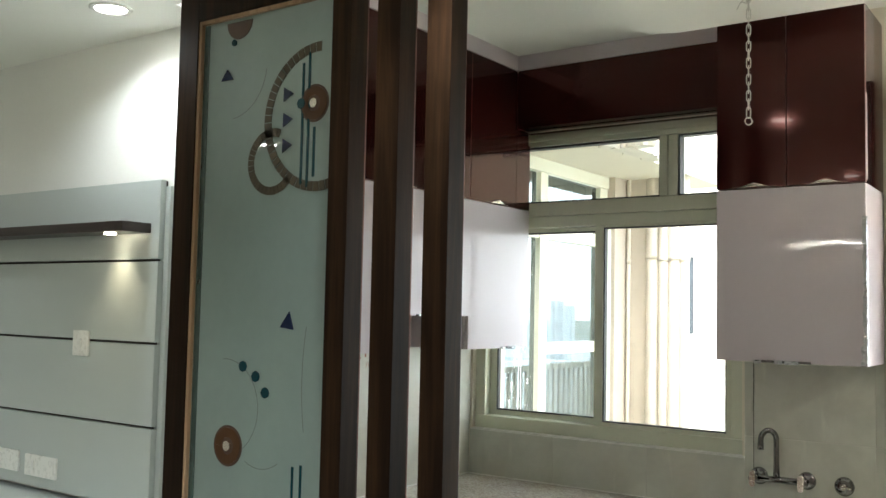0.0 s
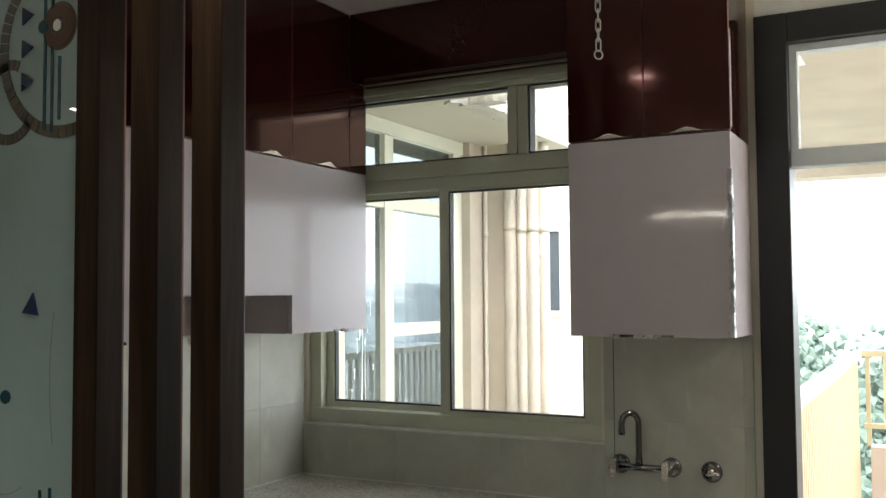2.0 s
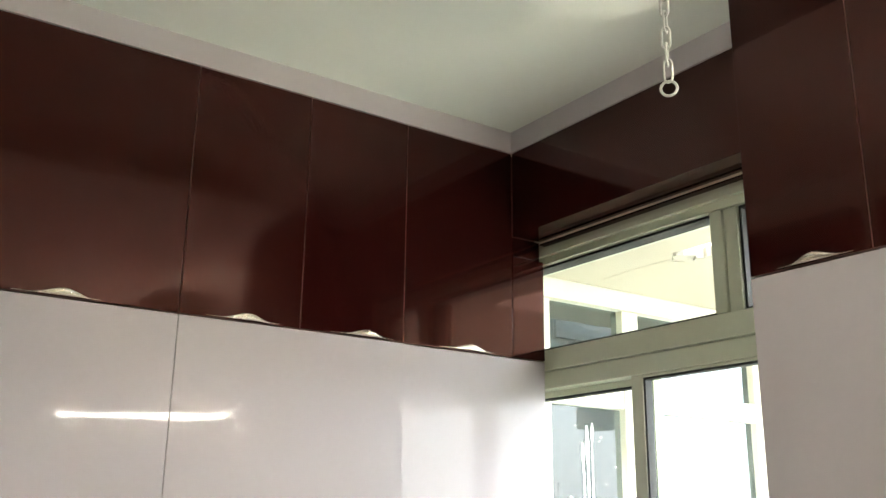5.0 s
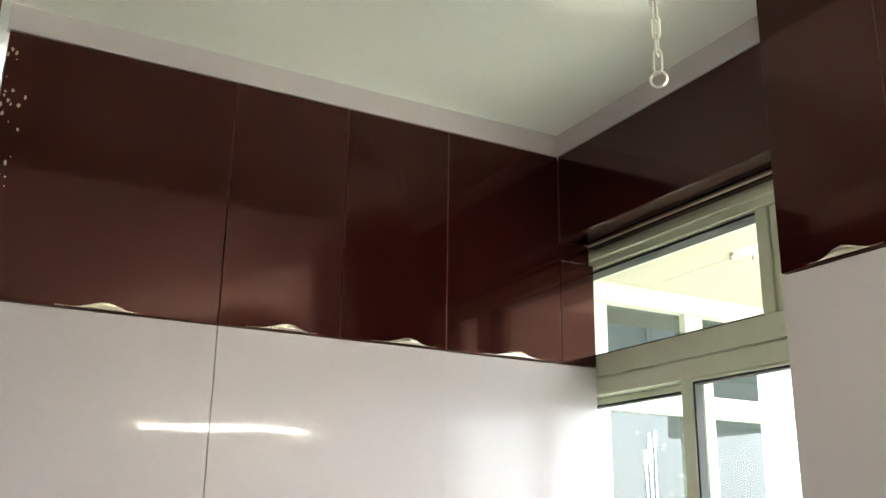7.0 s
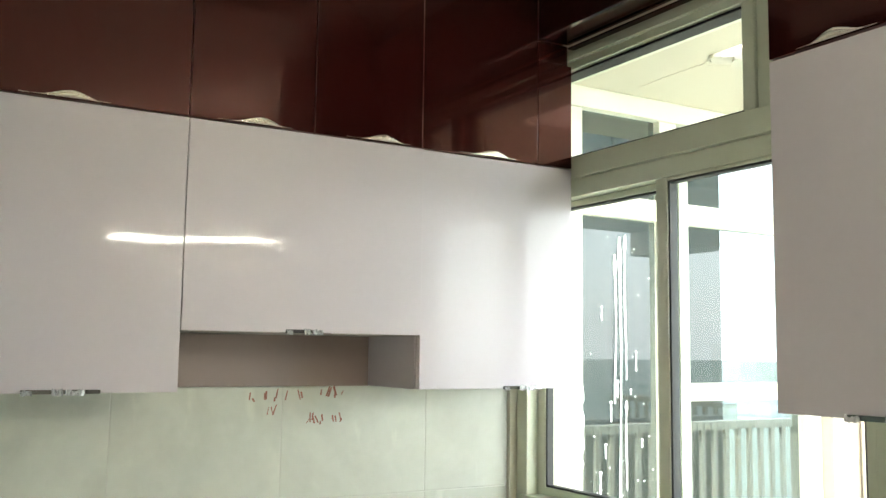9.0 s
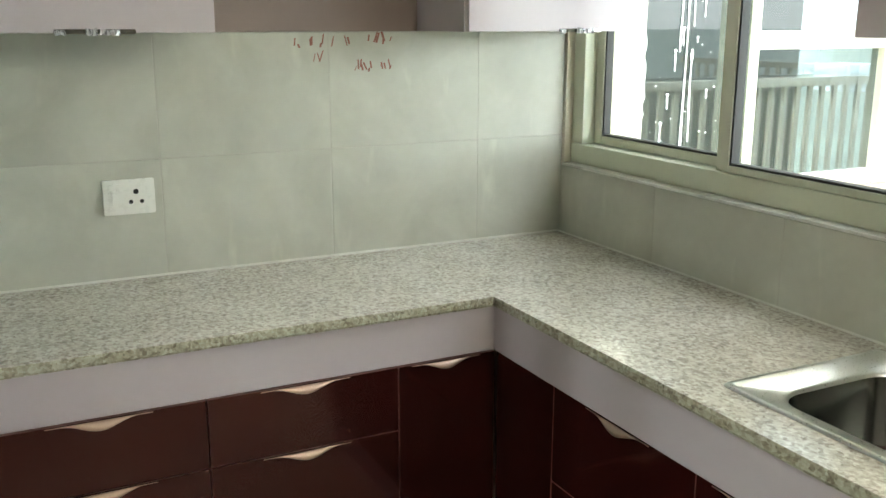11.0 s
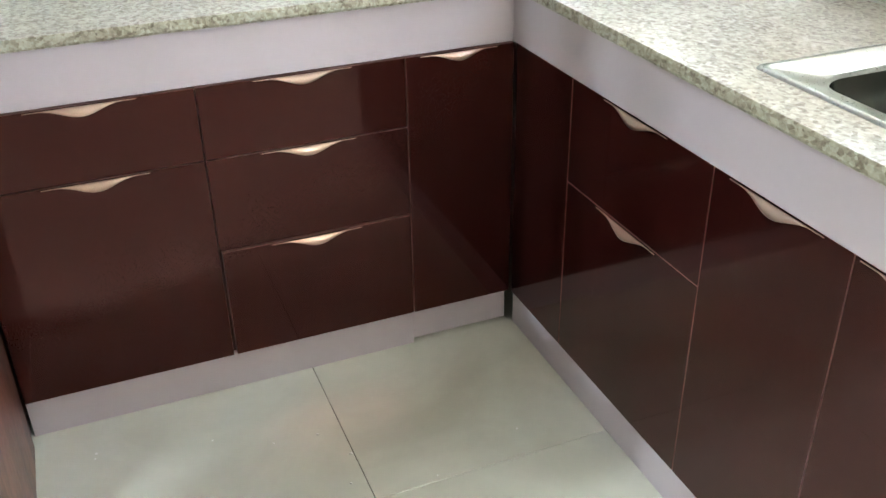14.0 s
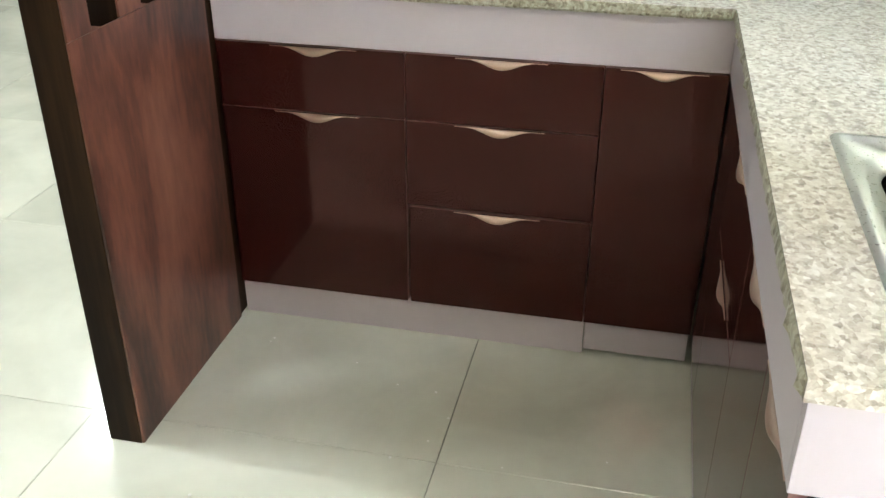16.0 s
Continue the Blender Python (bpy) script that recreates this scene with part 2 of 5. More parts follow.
SHELF_WOOD = wood("dark_shelf_laminate", [(0.3, (0.012, 0.007, 0.005)), (0.5, (0.024, 0.013, 0.01)), (0.65, (0.036, 0.02, 0.015)), (0.8, (0.05, 0.028, 0.021))], (20, 2, 20))

# frosted glass with a green cast
FROSTED = material("frosted_green_glass", (0.27, 0.35, 0.325), 0.45, coat=0.9, coat_rough=0.015, vary=0.22, scale=2.6, grain=0.07, grain_scale=30)
FROSTED.node_tree.nodes["Principled BSDF"].inputs["Transmission Weight"].default_value = 0.3
FROSTED.node_tree.nodes["Principled BSDF"].inputs["Coat IOR"].default_value = 1.85
BEVEL_GLASS = material("green_glass_edge", (0.035, 0.062, 0.054), 0.2, coat=0.9, coat_rough=0.02, vary=0.5, scale=18, grain=0.2, grain_scale=60)

# speckled granite
GRANITE = material("speckled_granite", (0.5, 0.46, 0.4), 0.32, coat=1.0, coat_rough=0.26)
GRANITE.node_tree.nodes["Principled BSDF"].inputs["Coat IOR"].default_value = 1.65
gn, gl, gp = nodes_of(GRANITE)
ggeo = gn.new("ShaderNodeNewGeometry")
cells, cells2, cloud = gn.new("ShaderNodeTexVoronoi"), gn.new("ShaderNodeTexNoise"), gn.new("ShaderNodeTexNoise")
cells.inputs["Scale"].default_value = 1.0
cells2.inputs["Scale"].default_value, cells2.inputs["Detail"].default_value, cells2.inputs["Roughness"].default_value = 85, 4, 0.6
cloud.inputs["Scale"].default_value, cloud.inputs["Detail"].default_value = 7, 3
gmap, gwarp = gn.new("ShaderNodeMapping"), gn.new("ShaderNodeTexNoise")
gmap.inputs["Scale"].default_value = (170, 120, 170)
gwarp.inputs["Scale"].default_value = 60
gsum = gn.new("ShaderNodeVectorMath")
gsum.operation = "MULTIPLY_ADD"
gsum.inputs[1].default_value = (1.6, 1.6, 1.6)
gl.new(ggeo.outputs["Position"], gmap.inputs["Vector"])
gl.new(ggeo.outputs["Position"], gwarp.inputs["Vector"])
gl.new(gwarp.outputs["Color"], gsum.inputs[0])
gl.new(gmap.outputs[0], gsum.inputs[2])
gl.new(gsum.outputs[0], cells.inputs["Vector"])
for t in (cells2, cloud):
    gl.new(ggeo.outputs["Position"], t.inputs["Vector"])
gsep = gn.new("ShaderNodeSeparateColor")
gl.new(cells.outputs["Color"], gsep.inputs[0])
gmix = gn.new("ShaderNodeMath")
gmix.operation = "MULTIPLY_ADD"
gmix.inputs[1].default_value = 0.36
gl.new(gsep.outputs[0], gmix.inputs[0])
gadd = gn.new("ShaderNodeMath")
gadd.operation = "MULTIPLY_ADD"
gadd.inputs[1].default_value = 0.75
gl.new(cells2.outputs["Fac"], gadd.inputs[0])
gcl = gn.new("ShaderNodeMath")
gcl.operation = "MULTIPLY_ADD"
gcl.inputs[1].default_value, gcl.inputs[2].default_value = 0.3, -0.25
gl.new(cloud.outputs["Fac"], gcl.inputs[0])
gl.new(gcl.outputs[0], gadd.inputs[2])
gl.new(gadd.outputs[0], gmix.inputs[2])
gp.inputs["Coat Roughness"].default_value = 0.15
ramped(GRANITE, gmix.outputs[0], [(0.14, (0.17, 0.14, 0.11)), (0.27, (0.33, 0.285, 0.235)), (0.41, (0.50, 0.455, 0.385)), (0.58, (0.65, 0.615, 0.54)), (0.80, (0.82, 0.81, 0.76))])

# unpolished olive sawn edge, its colour also darkened for shade
SHADED_SAWN_GRANITE = GRANITE.copy()
SHADED_SAWN_GRANITE.name = "sawn_granite"
sp = nodes_of(SHADED_SAWN_GRANITE)[2]
for node in SHADED_SAWN_GRANITE.node_tree.nodes:
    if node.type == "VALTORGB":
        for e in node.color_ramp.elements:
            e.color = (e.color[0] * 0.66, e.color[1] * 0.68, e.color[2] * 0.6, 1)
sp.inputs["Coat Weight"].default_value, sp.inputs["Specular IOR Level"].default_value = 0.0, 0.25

# veins on the wall tiles and clouding on the floor tiles, shifted tile by tile
for m, sc, amount in ((TILE, 3.2, 0.085), (FLOOR, 1.8, 0.10)):
    n, l, p = nodes_of(m)
    info, geo, add, tex = n.new("ShaderNodeObjectInfo"), n.new("ShaderNodeNewGeometry"), n.new("ShaderNodeVectorMath"), n.new("ShaderNodeTexNoise")
    add.operation = "MULTIPLY_ADD"
    add.inputs[1].default_value = (17, 31, 23)
    l.new(info.outputs["Random"], add.inputs[0])
    l.new(geo.outputs["Position"], add.inputs[2])
    l.new(add.outputs[0], tex.inputs["Vector"])
    tex.inputs["Scale"].default_value, tex.inputs["Detail"].default_value, tex.inputs["Distortion"].default_value = sc, 6, 1.1
    old = p.inputs["Base Color"].links[0].from_socket
    mixc = n.new("ShaderNodeMix")
    mixc.data_type, mixc.blend_type = "RGBA", "MULTIPLY"
    mixc.inputs["Factor"].default_value = 1.0
    ramp = n.new("ShaderNodeValToRGB")
    e = ramp.color_ramp.elements
    e[0].position, e[0].color = 0.36, (1 - amount * 1.6, 1 - amount * 1.6, 1 - amount * 1.7, 1)
    e[1].position, e[1].color = 0.62, (1.0, 1.0, 1.0, 1)
    l.new(tex.outputs["Fac"], ramp.inputs["Fac"])
    l.new(old, mixc.inputs["A"])
    l.new(ramp.outputs[0], mixc.inputs["B"])
    l.new(mixc.outputs["Result"], p.inputs["Base Color"])
    if m is TILE:
        turn, streak, sramp, light = n.new("ShaderNodeMapping"), n.new("ShaderNodeTexNoise"), n.new("ShaderNodeValToRGB"), n.new("ShaderNodeMix")
        turn.inputs["Rotation"].default_value, turn.inputs["Scale"].default_value = (radians(28), radians(32), 0), (16, 16, 4.0)
        l.new(add.outputs[0], turn.inputs["Vector"])
        l.new(turn.outputs[0], streak.inputs["Vector"])
        streak.inputs["Scale"].default_value, streak.inputs["Detail"].default_value = 1.0, 3
        se = sramp.color_ramp.elements
        se[0].position, se[0].color = 0.64, (1, 1, 1, 1)
        se[1].position, se[1].color = 0.80, (1.2, 1.2, 1.18, 1)
        l.new(streak.outputs["Fac"], sramp.inputs["Fac"])
        light.data_type, light.blend_type = "RGBA", "MULTIPLY"
        light.inputs["Factor"].default_value = 1.0
        l.new(mixc.outputs["Result"], light.inputs["A"])
        l.new(sramp.outputs[0], light.inputs["B"])
        l.new(light.outputs["Result"], p.inputs["Base Color"])

# ---- mesh helpers ----
ORIGIN = {}


def put(bm, name, mats, parent=None, label="", smooth=False):
    base = ORIGIN.get(parent, Vector((0, 0, 0)))
    if base.length:
        bmesh.ops.translate(bm, verts=bm.verts, vec=-base)
    for f in bm.faces:
        f.smooth = smooth
    me = bpy.data.meshes.new(name)
    bm.to_mesh(me)
    bm.free()
    for m in mats if isinstance(mats, (list, tuple)) else [mats]:
        me.materials.append(m)
    ob = new(name, me)
    if parent:
        ob.parent = parent
    ORIGIN[ob] = base
    if label:
        tagged(ob, label)
    return ob


def part(name, bm, mats, parent, label="", smooth=False):
    return put(bm, name, mats, parent, label, smooth)


def thing(name, at, label, category, group=""):
    e = new(name)
    e.empty_display_size = 0.05
    e.location = at
    ORIGIN[e] = Vector(at)
    return tagged(e, label, category, group)


def single(name, bm, mats, label, category, group="", smooth=False):
    return tagged(put(bm, name, mats, None, "", smooth), label, category, group)


def structure(name, bm, mats, label="", smooth=False):
    return tagged(put(bm, name, mats, None, "", smooth), label, "", "", "structure")


def cuboid(bm, a, b, bevel=0.0, side_mat=None, axis=1):
    """A box between two corners. side_mat: material index of the faces that do not look along axis."""
    r = bmesh.ops.create_cube(bm, size=1)["verts"]
    for v in r:
        v.co = Vector([(a[i] + b[i]) / 2 + v.co[i] * abs(b[i] - a[i]) for i in range(3)])
    faces = list({f for v in r for f in v.link_faces})
    if side_mat is not None:
        for f in faces:
            f.normal_update()
            if abs(f.normal[axis]) < 0.5:
                f.material_index = side_mat
    if bevel:
        bmesh.ops.bevel(bm, geom=list({e for v in r for e in v.link_edges}), offset=bevel, segments=2, affect="EDGES", profile=0.6)
    return r


def boxes(*pairs, bevel=0.0):
    bm = bmesh.new()
    for a, b in pairs:
        cuboid(bm, a, b, bevel)
    return bm


def sheet(axis, at, a0, a1, z0, z1):
    """A glass sheet across the axis, its edges held in the frame round it."""
    bm = bmesh.new()
    ring = [bm.verts.new((at, a, z) if axis == 0 else (a, at, z)) for a, z in ((a0, z0), (a1, z0), (a1, z1), (a0, z1))]
    bm.faces.new(ring[::-1] if axis == 0 else ring)
    return bm


def tube(bm, pts, r, sides=12, closed=False, caps=True, flat=1.0):
    """A round bar along points; r is one radius or one for each point."""
    pts = [Vector(p) for p in pts]
    n = len(pts)
    rs = r if isinstance(r, (list, tuple)) else [r] * n
    rings, side = [], None
    for i, p in enumerate(pts):
        d = (pts[(i + 1) % n] - pts[i - 1]) if closed else (pts[min(i + 1, n - 1)] - pts[max(i - 1, 0)])
        d.normalize()
        if side is None:
            side = d.orthogonal().normalized()
        side = (side - d * side.dot(d)).normalized()
        up = d.cross(side)
        rings.append([bm.verts.new(p + rs[i] * (math.cos(a) * side + flat * math.sin(a) * up)) for a in [2 * math.pi * k / sides for k in range(sides)]])
    for i in range(n if closed else n - 1):
        a, b = rings[i], rings[(i + 1) % n]
        for k in range(sides):
            bm.faces.new((a[k], a[(k + 1) % sides], b[(k + 1) % sides], b[k]))
    if caps and not closed:
        bm.faces.new(reversed(rings[0]))
        bm.faces.new(rings[-1])
    return bm


def prism(bm, outline, to3, depth):
    """A plate with the given 2D outline; to3(u, v, n) places it; n runs from 0 to depth."""
    lo = [bm.verts.new(to3(u, v, 0.0)) for u, v in outline]
    hi = [bm.verts.new(to3(u, v, depth)) for u, v in outline]
    bm.faces.new(lo)
    bm.faces.new(list(reversed(hi)))
    k = len(outline)
    for i in range(k):
        bm.faces.new((lo[i], hi[i], hi[(i + 1) % k], lo[(i + 1) % k]))
    bmesh.ops.recalc_face_normals(bm, faces=bm.faces)
    return bm


def arc_band(cu, cv, r0, r1, a0, a1, steps=28):
    out = []
    for k in range(steps + 1):
        a = radians(a0 + (a1 - a0) * k / steps)
        out.append((cu + r1 * math.cos(a), cv + r1 * math.sin(a)))
    for k in range(steps, -1, -1):
        a = radians(a0 + (a1 - a0) * k / steps)
        out.append((cu + r0 * math.cos(a), cv + r0 * math.sin(a)))
    return out


def circle(cu, cv, r, steps=28):
    return [(cu + r * math.cos(2 * math.pi * k / steps), cv + r * math.sin(2 * math.pi * k / steps)) for k in range(steps)]


def rounded(x0, x1, y0, y1, r, k=7):
    pts = []
    for cx, cy, a0 in ((x1 - r, y1 - r, 0), (x0 + r, y1 - r, 90), (x0 + r, y0 + r, 180), (x1 - r, y0 + r, 270)):
        for i in range(k + 1):
            a = radians(a0 + 90 * i / k)
            pts.append((cx + r * math.cos(a), cy + r * math.sin(a)))
    return pts


# ---- plan (metres): wall_kitchen at y = 0, wall_window at x = 0, their corner at the origin ----
TOP = 0.88
FRONT_A, FRONT_B = -0.54, -0.53
UP_A, UP_B = -0.31, -0.33
CAB_LOW, CAB_MID, CAB_HIGH = 1.489, 2.125, 2.765
HIGH_CEIL, LOW_CEIL = 2.835, 2.71
PART_OUT, PART_IN = -1.76, -1.68

# ---- large structure ----
WEST, SOUTH, NORTH = -5.6, -3.0, 4.2
floor = structure("floor", boxes(((WEST, SOUTH, -0.12), (0.0, NORTH, -0.008))), FLOOR_JOINT, "cream polished floor tiles with fine dark joints")
wall_kitchen = structure("wall_kitchen", boxes(((-1.52, 0.0, 0), (0.0, 0.15, 2.95)), ((-1.675, 0.0, 0), (-1.5205, 0.04, 2.71))), GROUT, "kitchen wall tiled in grey stone-look tiles")
wall_window = structure("wall_window", boxes(((0, -1.87, 0), (0.15, 0.15, 1.097)), ((0, -1.87, 2.49), (0.15, 0.15, 2.95)), ((0, -1.87, 1.097), (0.15, -1.313, 2.49)),
                        ((0, -0.02, 1.097), (0.15, 0.15, 2.49))), CREAM_WALL, "painted window wall with a tiled band over the counter")
# unseen stretch beyond y = -2.63 is added to narrow the door's daylight
wall_door = structure("wall_door", boxes(((0, SOUTH, 0), (0.15, -2.63, 2.95)), ((0, -2.63, 2.55), (0.15, -1.87, 2.95))), PLASTER, "white wall round the balcony door, its unseen stretch cutting daylight")
wall_tv = structure("wall_tv", boxes(((-1.52, 0.15, 0), (-1.37, NORTH, 2.95))), PLASTER, "white painted wall behind the panelling")
# south and west walls are unseen; their dark colour holds down bounced light
wall_south = structure("wall_south", boxes(((WEST, SOUTH - 0.15, 0), (0.15, SOUTH, 2.95))), TAUPE, "unseen closing wall in taupe, darkened to cut bounced light")
wall_west = structure("wall_west", boxes(((WEST - 0.15, SOUTH, 0), (WEST, NORTH, 2.95))), TAUPE, "unseen closing wall in taupe, darkened to cut bounced light")
wall_north = structure("wall_north", boxes(((WEST, NORTH, 0), (-1.37, NORTH + 0.15, 2.95))), PLASTER, "white painted wall")

bm = boxes(((-1.75, -1.2, HIGH_CEIL), (0.0, 0.0, 2.95)), ((-0.6, SOUTH, HIGH_CEIL), (0.0, -1.2, 2.95)))
structure("ceiling_recess", bm, CEILING, "pale recessed ceiling over the kitchen cabinets")
R, EX, EY = 0.17, -0.475, -1.085
outline = [(WEST, SOUTH), (EX, SOUTH)] + [(EX - R + R * math.cos(radians(a)), EY - R + R * math.sin(radians(a))) for a in range(0, 91, 9)] + [(-1.70, EY), (-1.70, NORTH), (WEST, NORTH)]
bm = prism(bmesh.new(), outline, lambda u, v, n: Vector((u, v, LOW_CEIL + n)), 0.12)
cuboid(bm, (-1.70, 0.152, LOW_CEIL), (-1.52, NORTH, LOW_CEIL + 0.12))
structure("ceiling", bm, CEILING, "white dropped ceiling with a rounded corner")

# trim between the tall cabinets and the ceiling
structure("trim", boxes(((-1.66, -0.312, CAB_HIGH + 0.002), (-0.106, -0.29, HIGH_CEIL)), ((-0.112, -1.318, CAB_HIGH + 0.002), (-0.09, -0.312, HIGH_CEIL)),
                        ((-0.332, -1.846, CAB_HIGH + 0.002), (-0.31, -1.322, HIGH_CEIL))), TRIM, "pale mauve ceiling trim strip")
structure("baseboard", boxes(((-1.532, 0.352, 0), (-1.5205, NORTH, 0.09)), ((WEST, NORTH - 0.012, 0), (-1.54, NORTH, 0.09)), ((WEST, SOUTH, 0), (WEST + 0.012, NORTH - 0.02, 0.09))), SWITCH, "white tiled skirting")

# ---- kitchen window ----
window_1 = structure("window_1", boxes(((-0.014, -1.313, 1.0985), (0.085, -0.021, 1.157)), ((-0.014, -1.313, 2.43), (0.085, -0.021, 2.49)),
                                       ((-0.012, -0.076, 1.158), (0.085, -0.021, 2.429)), ((-0.012, -1.313, 1.158), (0.085, -1.2625, 2.429)), bevel=0.003),
                     WINDOW_PAINT, "cream aluminium kitchen window with a top light")
part("transom", boxes(((-0.02, -1.2615, 2.10), (0.085, -0.077, 2.162)), ((-0.008, -1.2615, 2.047), (0.085, -0.077, 2.098)), bevel=0.003), WINDOW_PAINT, window_1)
part("mullion", boxes(((-0.016, -0.986, 2.164), (0.085, -0.949, 2.428)), ((-0.008, -1.0275, 2.164), (0.085, -0.987, 2.428)), bevel=0.003), WINDOW_PAINT, window_1)
part("top_lip", boxes(((-0.03, -1.313, 2.452), (-0.0145, -0.26, 2.47)), bevel=0.002), WINDOW_PAINT, window_1)


def sash(x0, x1, y0, y1, z0, z1, wr, wl, wb, wt, name):
    """A sliding sash with stiles, rails, gasket and pane."""
    s = part(name, boxes(((x0, y0, z0), (x1, y0 + wr, z1)), ((x0, y1 - wl, z0), (x1, y1, z1)), ((x0, y0 + wr + .0005, z0), (x1, y1 - wl - .0005, z0 + wb)),
                         ((x0, y0 + wr + .0005, z1 - wt), (x1, y1 - wl - .0005, z1)), bevel=0.002), WINDOW_PAINT, window_1)
    xm = (x0 + x1) / 2
    g = 0.006
    a0, a1, c0, c1 = y0 + wr, y1 - wl, z0 + wb, z1 - wt
    part("gasket", boxes(((x0 + .004, a0, c0), (x1 - .004, a0 + g, c1)), ((x0 + .004, a1 - g, c0), (x1 - .004, a1, c1)), ((x0 + .004, a0 + g, c0), (x1 - .004, a1 - g, c0 + g)),
                         ((x0 + .004, a0 + g, c1 - g), (x1 - .004, a1 - g, c1))), RUBBER, s, "black rubber gasket")
    p = part("pane", sheet(0, xm, a0 + g, a1 - g, c0 + g, c1 - g), PANE, s, "clear glass pane")
    p.visible_shadow = False


sash(0.030, 0.062, -0.690, -0.077, 1.16, 2.045, 0.036, 0.036, 0.024, 0.018, "sliding_sash")
sash(-0.008, 0.026, -1.2615, -0.645, 1.158, 2.046, 0.022, 0.041, 0.017, 0.008, "sliding_sash")
for y0, y1 in ((-0.9485, -0.077), (-1.2615, -1.0285)):
    g = part("gasket", boxes(((0.0, y0, 2.164), (0.05, y0 + .007, 2.428)), ((0.0, y1 - .007, 2.164), (0.05, y1, 2.428)), ((0.0, y0 + .007, 2.164), (0.05, y1 - .007, 2.171)),
                             ((0.0, y0 + .007, 2.421), (0.05, y1 - .007, 2.428))), RUBBER, window_1, "black rubber gasket")
    p = part("pane", sheet(0, 0.026, y0 + .007, y1 - .007, 2.171, 2.421), PANE, window_1, "clear glass pane")
    p.visible_shadow = False
window_1.location.x = 0.036
structure("window_sill", boxes(((-0.0105, -1.325, 1.0912), (0.05, -0.0205, 1.098))), CAULK, "rough white cement line under the window")

# ---- balcony door ----
door_1 = structure("door_1", boxes(((-0.035, -1.975, 0), (0.10, -1.871, 2.549)), ((-0.035, -2.629, 2.45), (0.10, -1.976, 2.549)), ((-0.035, -2.629, 0), (0.10, -2.53, 2.449)), bevel=0.004),
                   DARK_FRAME, "dark frame of the open balcony door with a top light")
part("transom", boxes(((0.0, -2.529, 2.04), (0.07, -1.976, 2.10)), bevel=0.004), GREY_FRAME, door_1, "grey aluminium transom")
part("top_frame", boxes(((0.005, -2.529, 2.425), (0.065, -1.976, 2.449)), ((0.005, -2.0, 2.101), (0.065, -1.976, 2.424))), GREY_FRAME, door_1, "grey aluminium frame")
p = part("pane", sheet(0, 0.032, -2.529, -2.001, 2.101, 2.424), PANE, door_1, "clear glass pane")
p.visible_shadow = False


# ---- doors, drawers and their pulls ----
def to_a(x0, z0):
    return lambda u, v, n: Vector((x0 + u, -n, z0 + v))


def to_b(y0, z0):
    return lambda u, v, n: Vector((-n, y0 - u, z0 + v))


def wave_pull(parent, to3, front, mat, up=1, width=0.205, drop=0.019, skew=0.0):
    """A thin wavy edge pull: a lip that swells from the door's edge and leans out."""
    bm = bmesh.new()
    steps, rows, grid = 36, 6, {}
    for layer, off in ((0, 0.0), (1, 0.0018)):
        for i in range(steps + 1):
            s = 2 * i / steps - 1
            w = max((0.5 + 0.5 * math.cos(math.pi * max(-1, min(1, s + skew * (1 - s * s))))) ** 1.9, 0.05)
            for j in range(rows + 1):
                f = j / rows
                grid[layer, i, j] = bm.verts.new(to3(s * width / 2, up * w * drop * f, -front + 0.0015 + off + 0.008 * w * math.sin(f * math.pi * 0.75)))
    for i in range(steps):
        for j in range(rows):
            for layer in (0, 1):
                q = [grid[layer, i, j], grid[layer, i + 1, j], grid[layer, i + 1, j + 1], grid[layer, i, j + 1]]
                bm.faces.new(q if layer else q[::-1])
        for j in (0, rows):
            bm.faces.new((grid[0, i, j], grid[0, i + 1, j], grid[1, i + 1, j], grid[1, i, j]))
    for i in (0, steps):
        for j in range(rows):
            bm.faces.new((grid[0, i, j], grid[0, i, j + 1], grid[1, i, j + 1], grid[1, i, j]))
    bmesh.ops.recalc_face_normals(bm, faces=bm.faces)
    return part("handle", bm, mat, parent, "wavy satin metal edge pull", smooth=True)


def foil_pull(parent, to3, front, width=0.12):
    """A steel profile pull under a wall door, with torn strips of film left on it."""
    rg = random.Random(int(width * 1000))
    bm = prism(bmesh.new(), rounded(-width / 2, width / 2, -0.0035, 0.0055, 0.0015, 2), lambda u, v, n: to3(u, v, -front + 0.0008 + n), 0.004)
    h = part("handle", bm, CHROME, parent, "narrow dark steel edge pull")
    for u0, u1, top in ((-0.5, -0.36, 0.006), (-0.12, 0.02, 0.010), (0.05, 0.30, 0.008)):
        bm = bmesh.new()
        k, prev = 12, None
        for i in range(k + 1):
            u = width * (u0 + (u1 - u0) * i / k)
            ring = [bm.verts.new(to3(u + rg.uniform(-.0008, .0008), v, -front + 0.0052 + rg.uniform(0, .005) + .003 * f)) for f, v in
                    ((1, -0.0055 - rg.uniform(0, .0025)), (.5, 0.0), (0, top - rg.uniform(0, .005)))]
            if prev:
                for a in range(2):
                    bm.faces.new((prev[a], ring[a], ring[a + 1], prev[a + 1]))
            prev = ring
        part("film", bm, FILM, h, "torn strip of loose bright film")
    return h


def edge_band(bm, axis):
    """The eased edges of a front show the lighter edge band."""
    bm.normal_update()
    for f in bm.faces:
        f.material_index = 0 if abs(f.normal[axis]) > 0.95 else 1


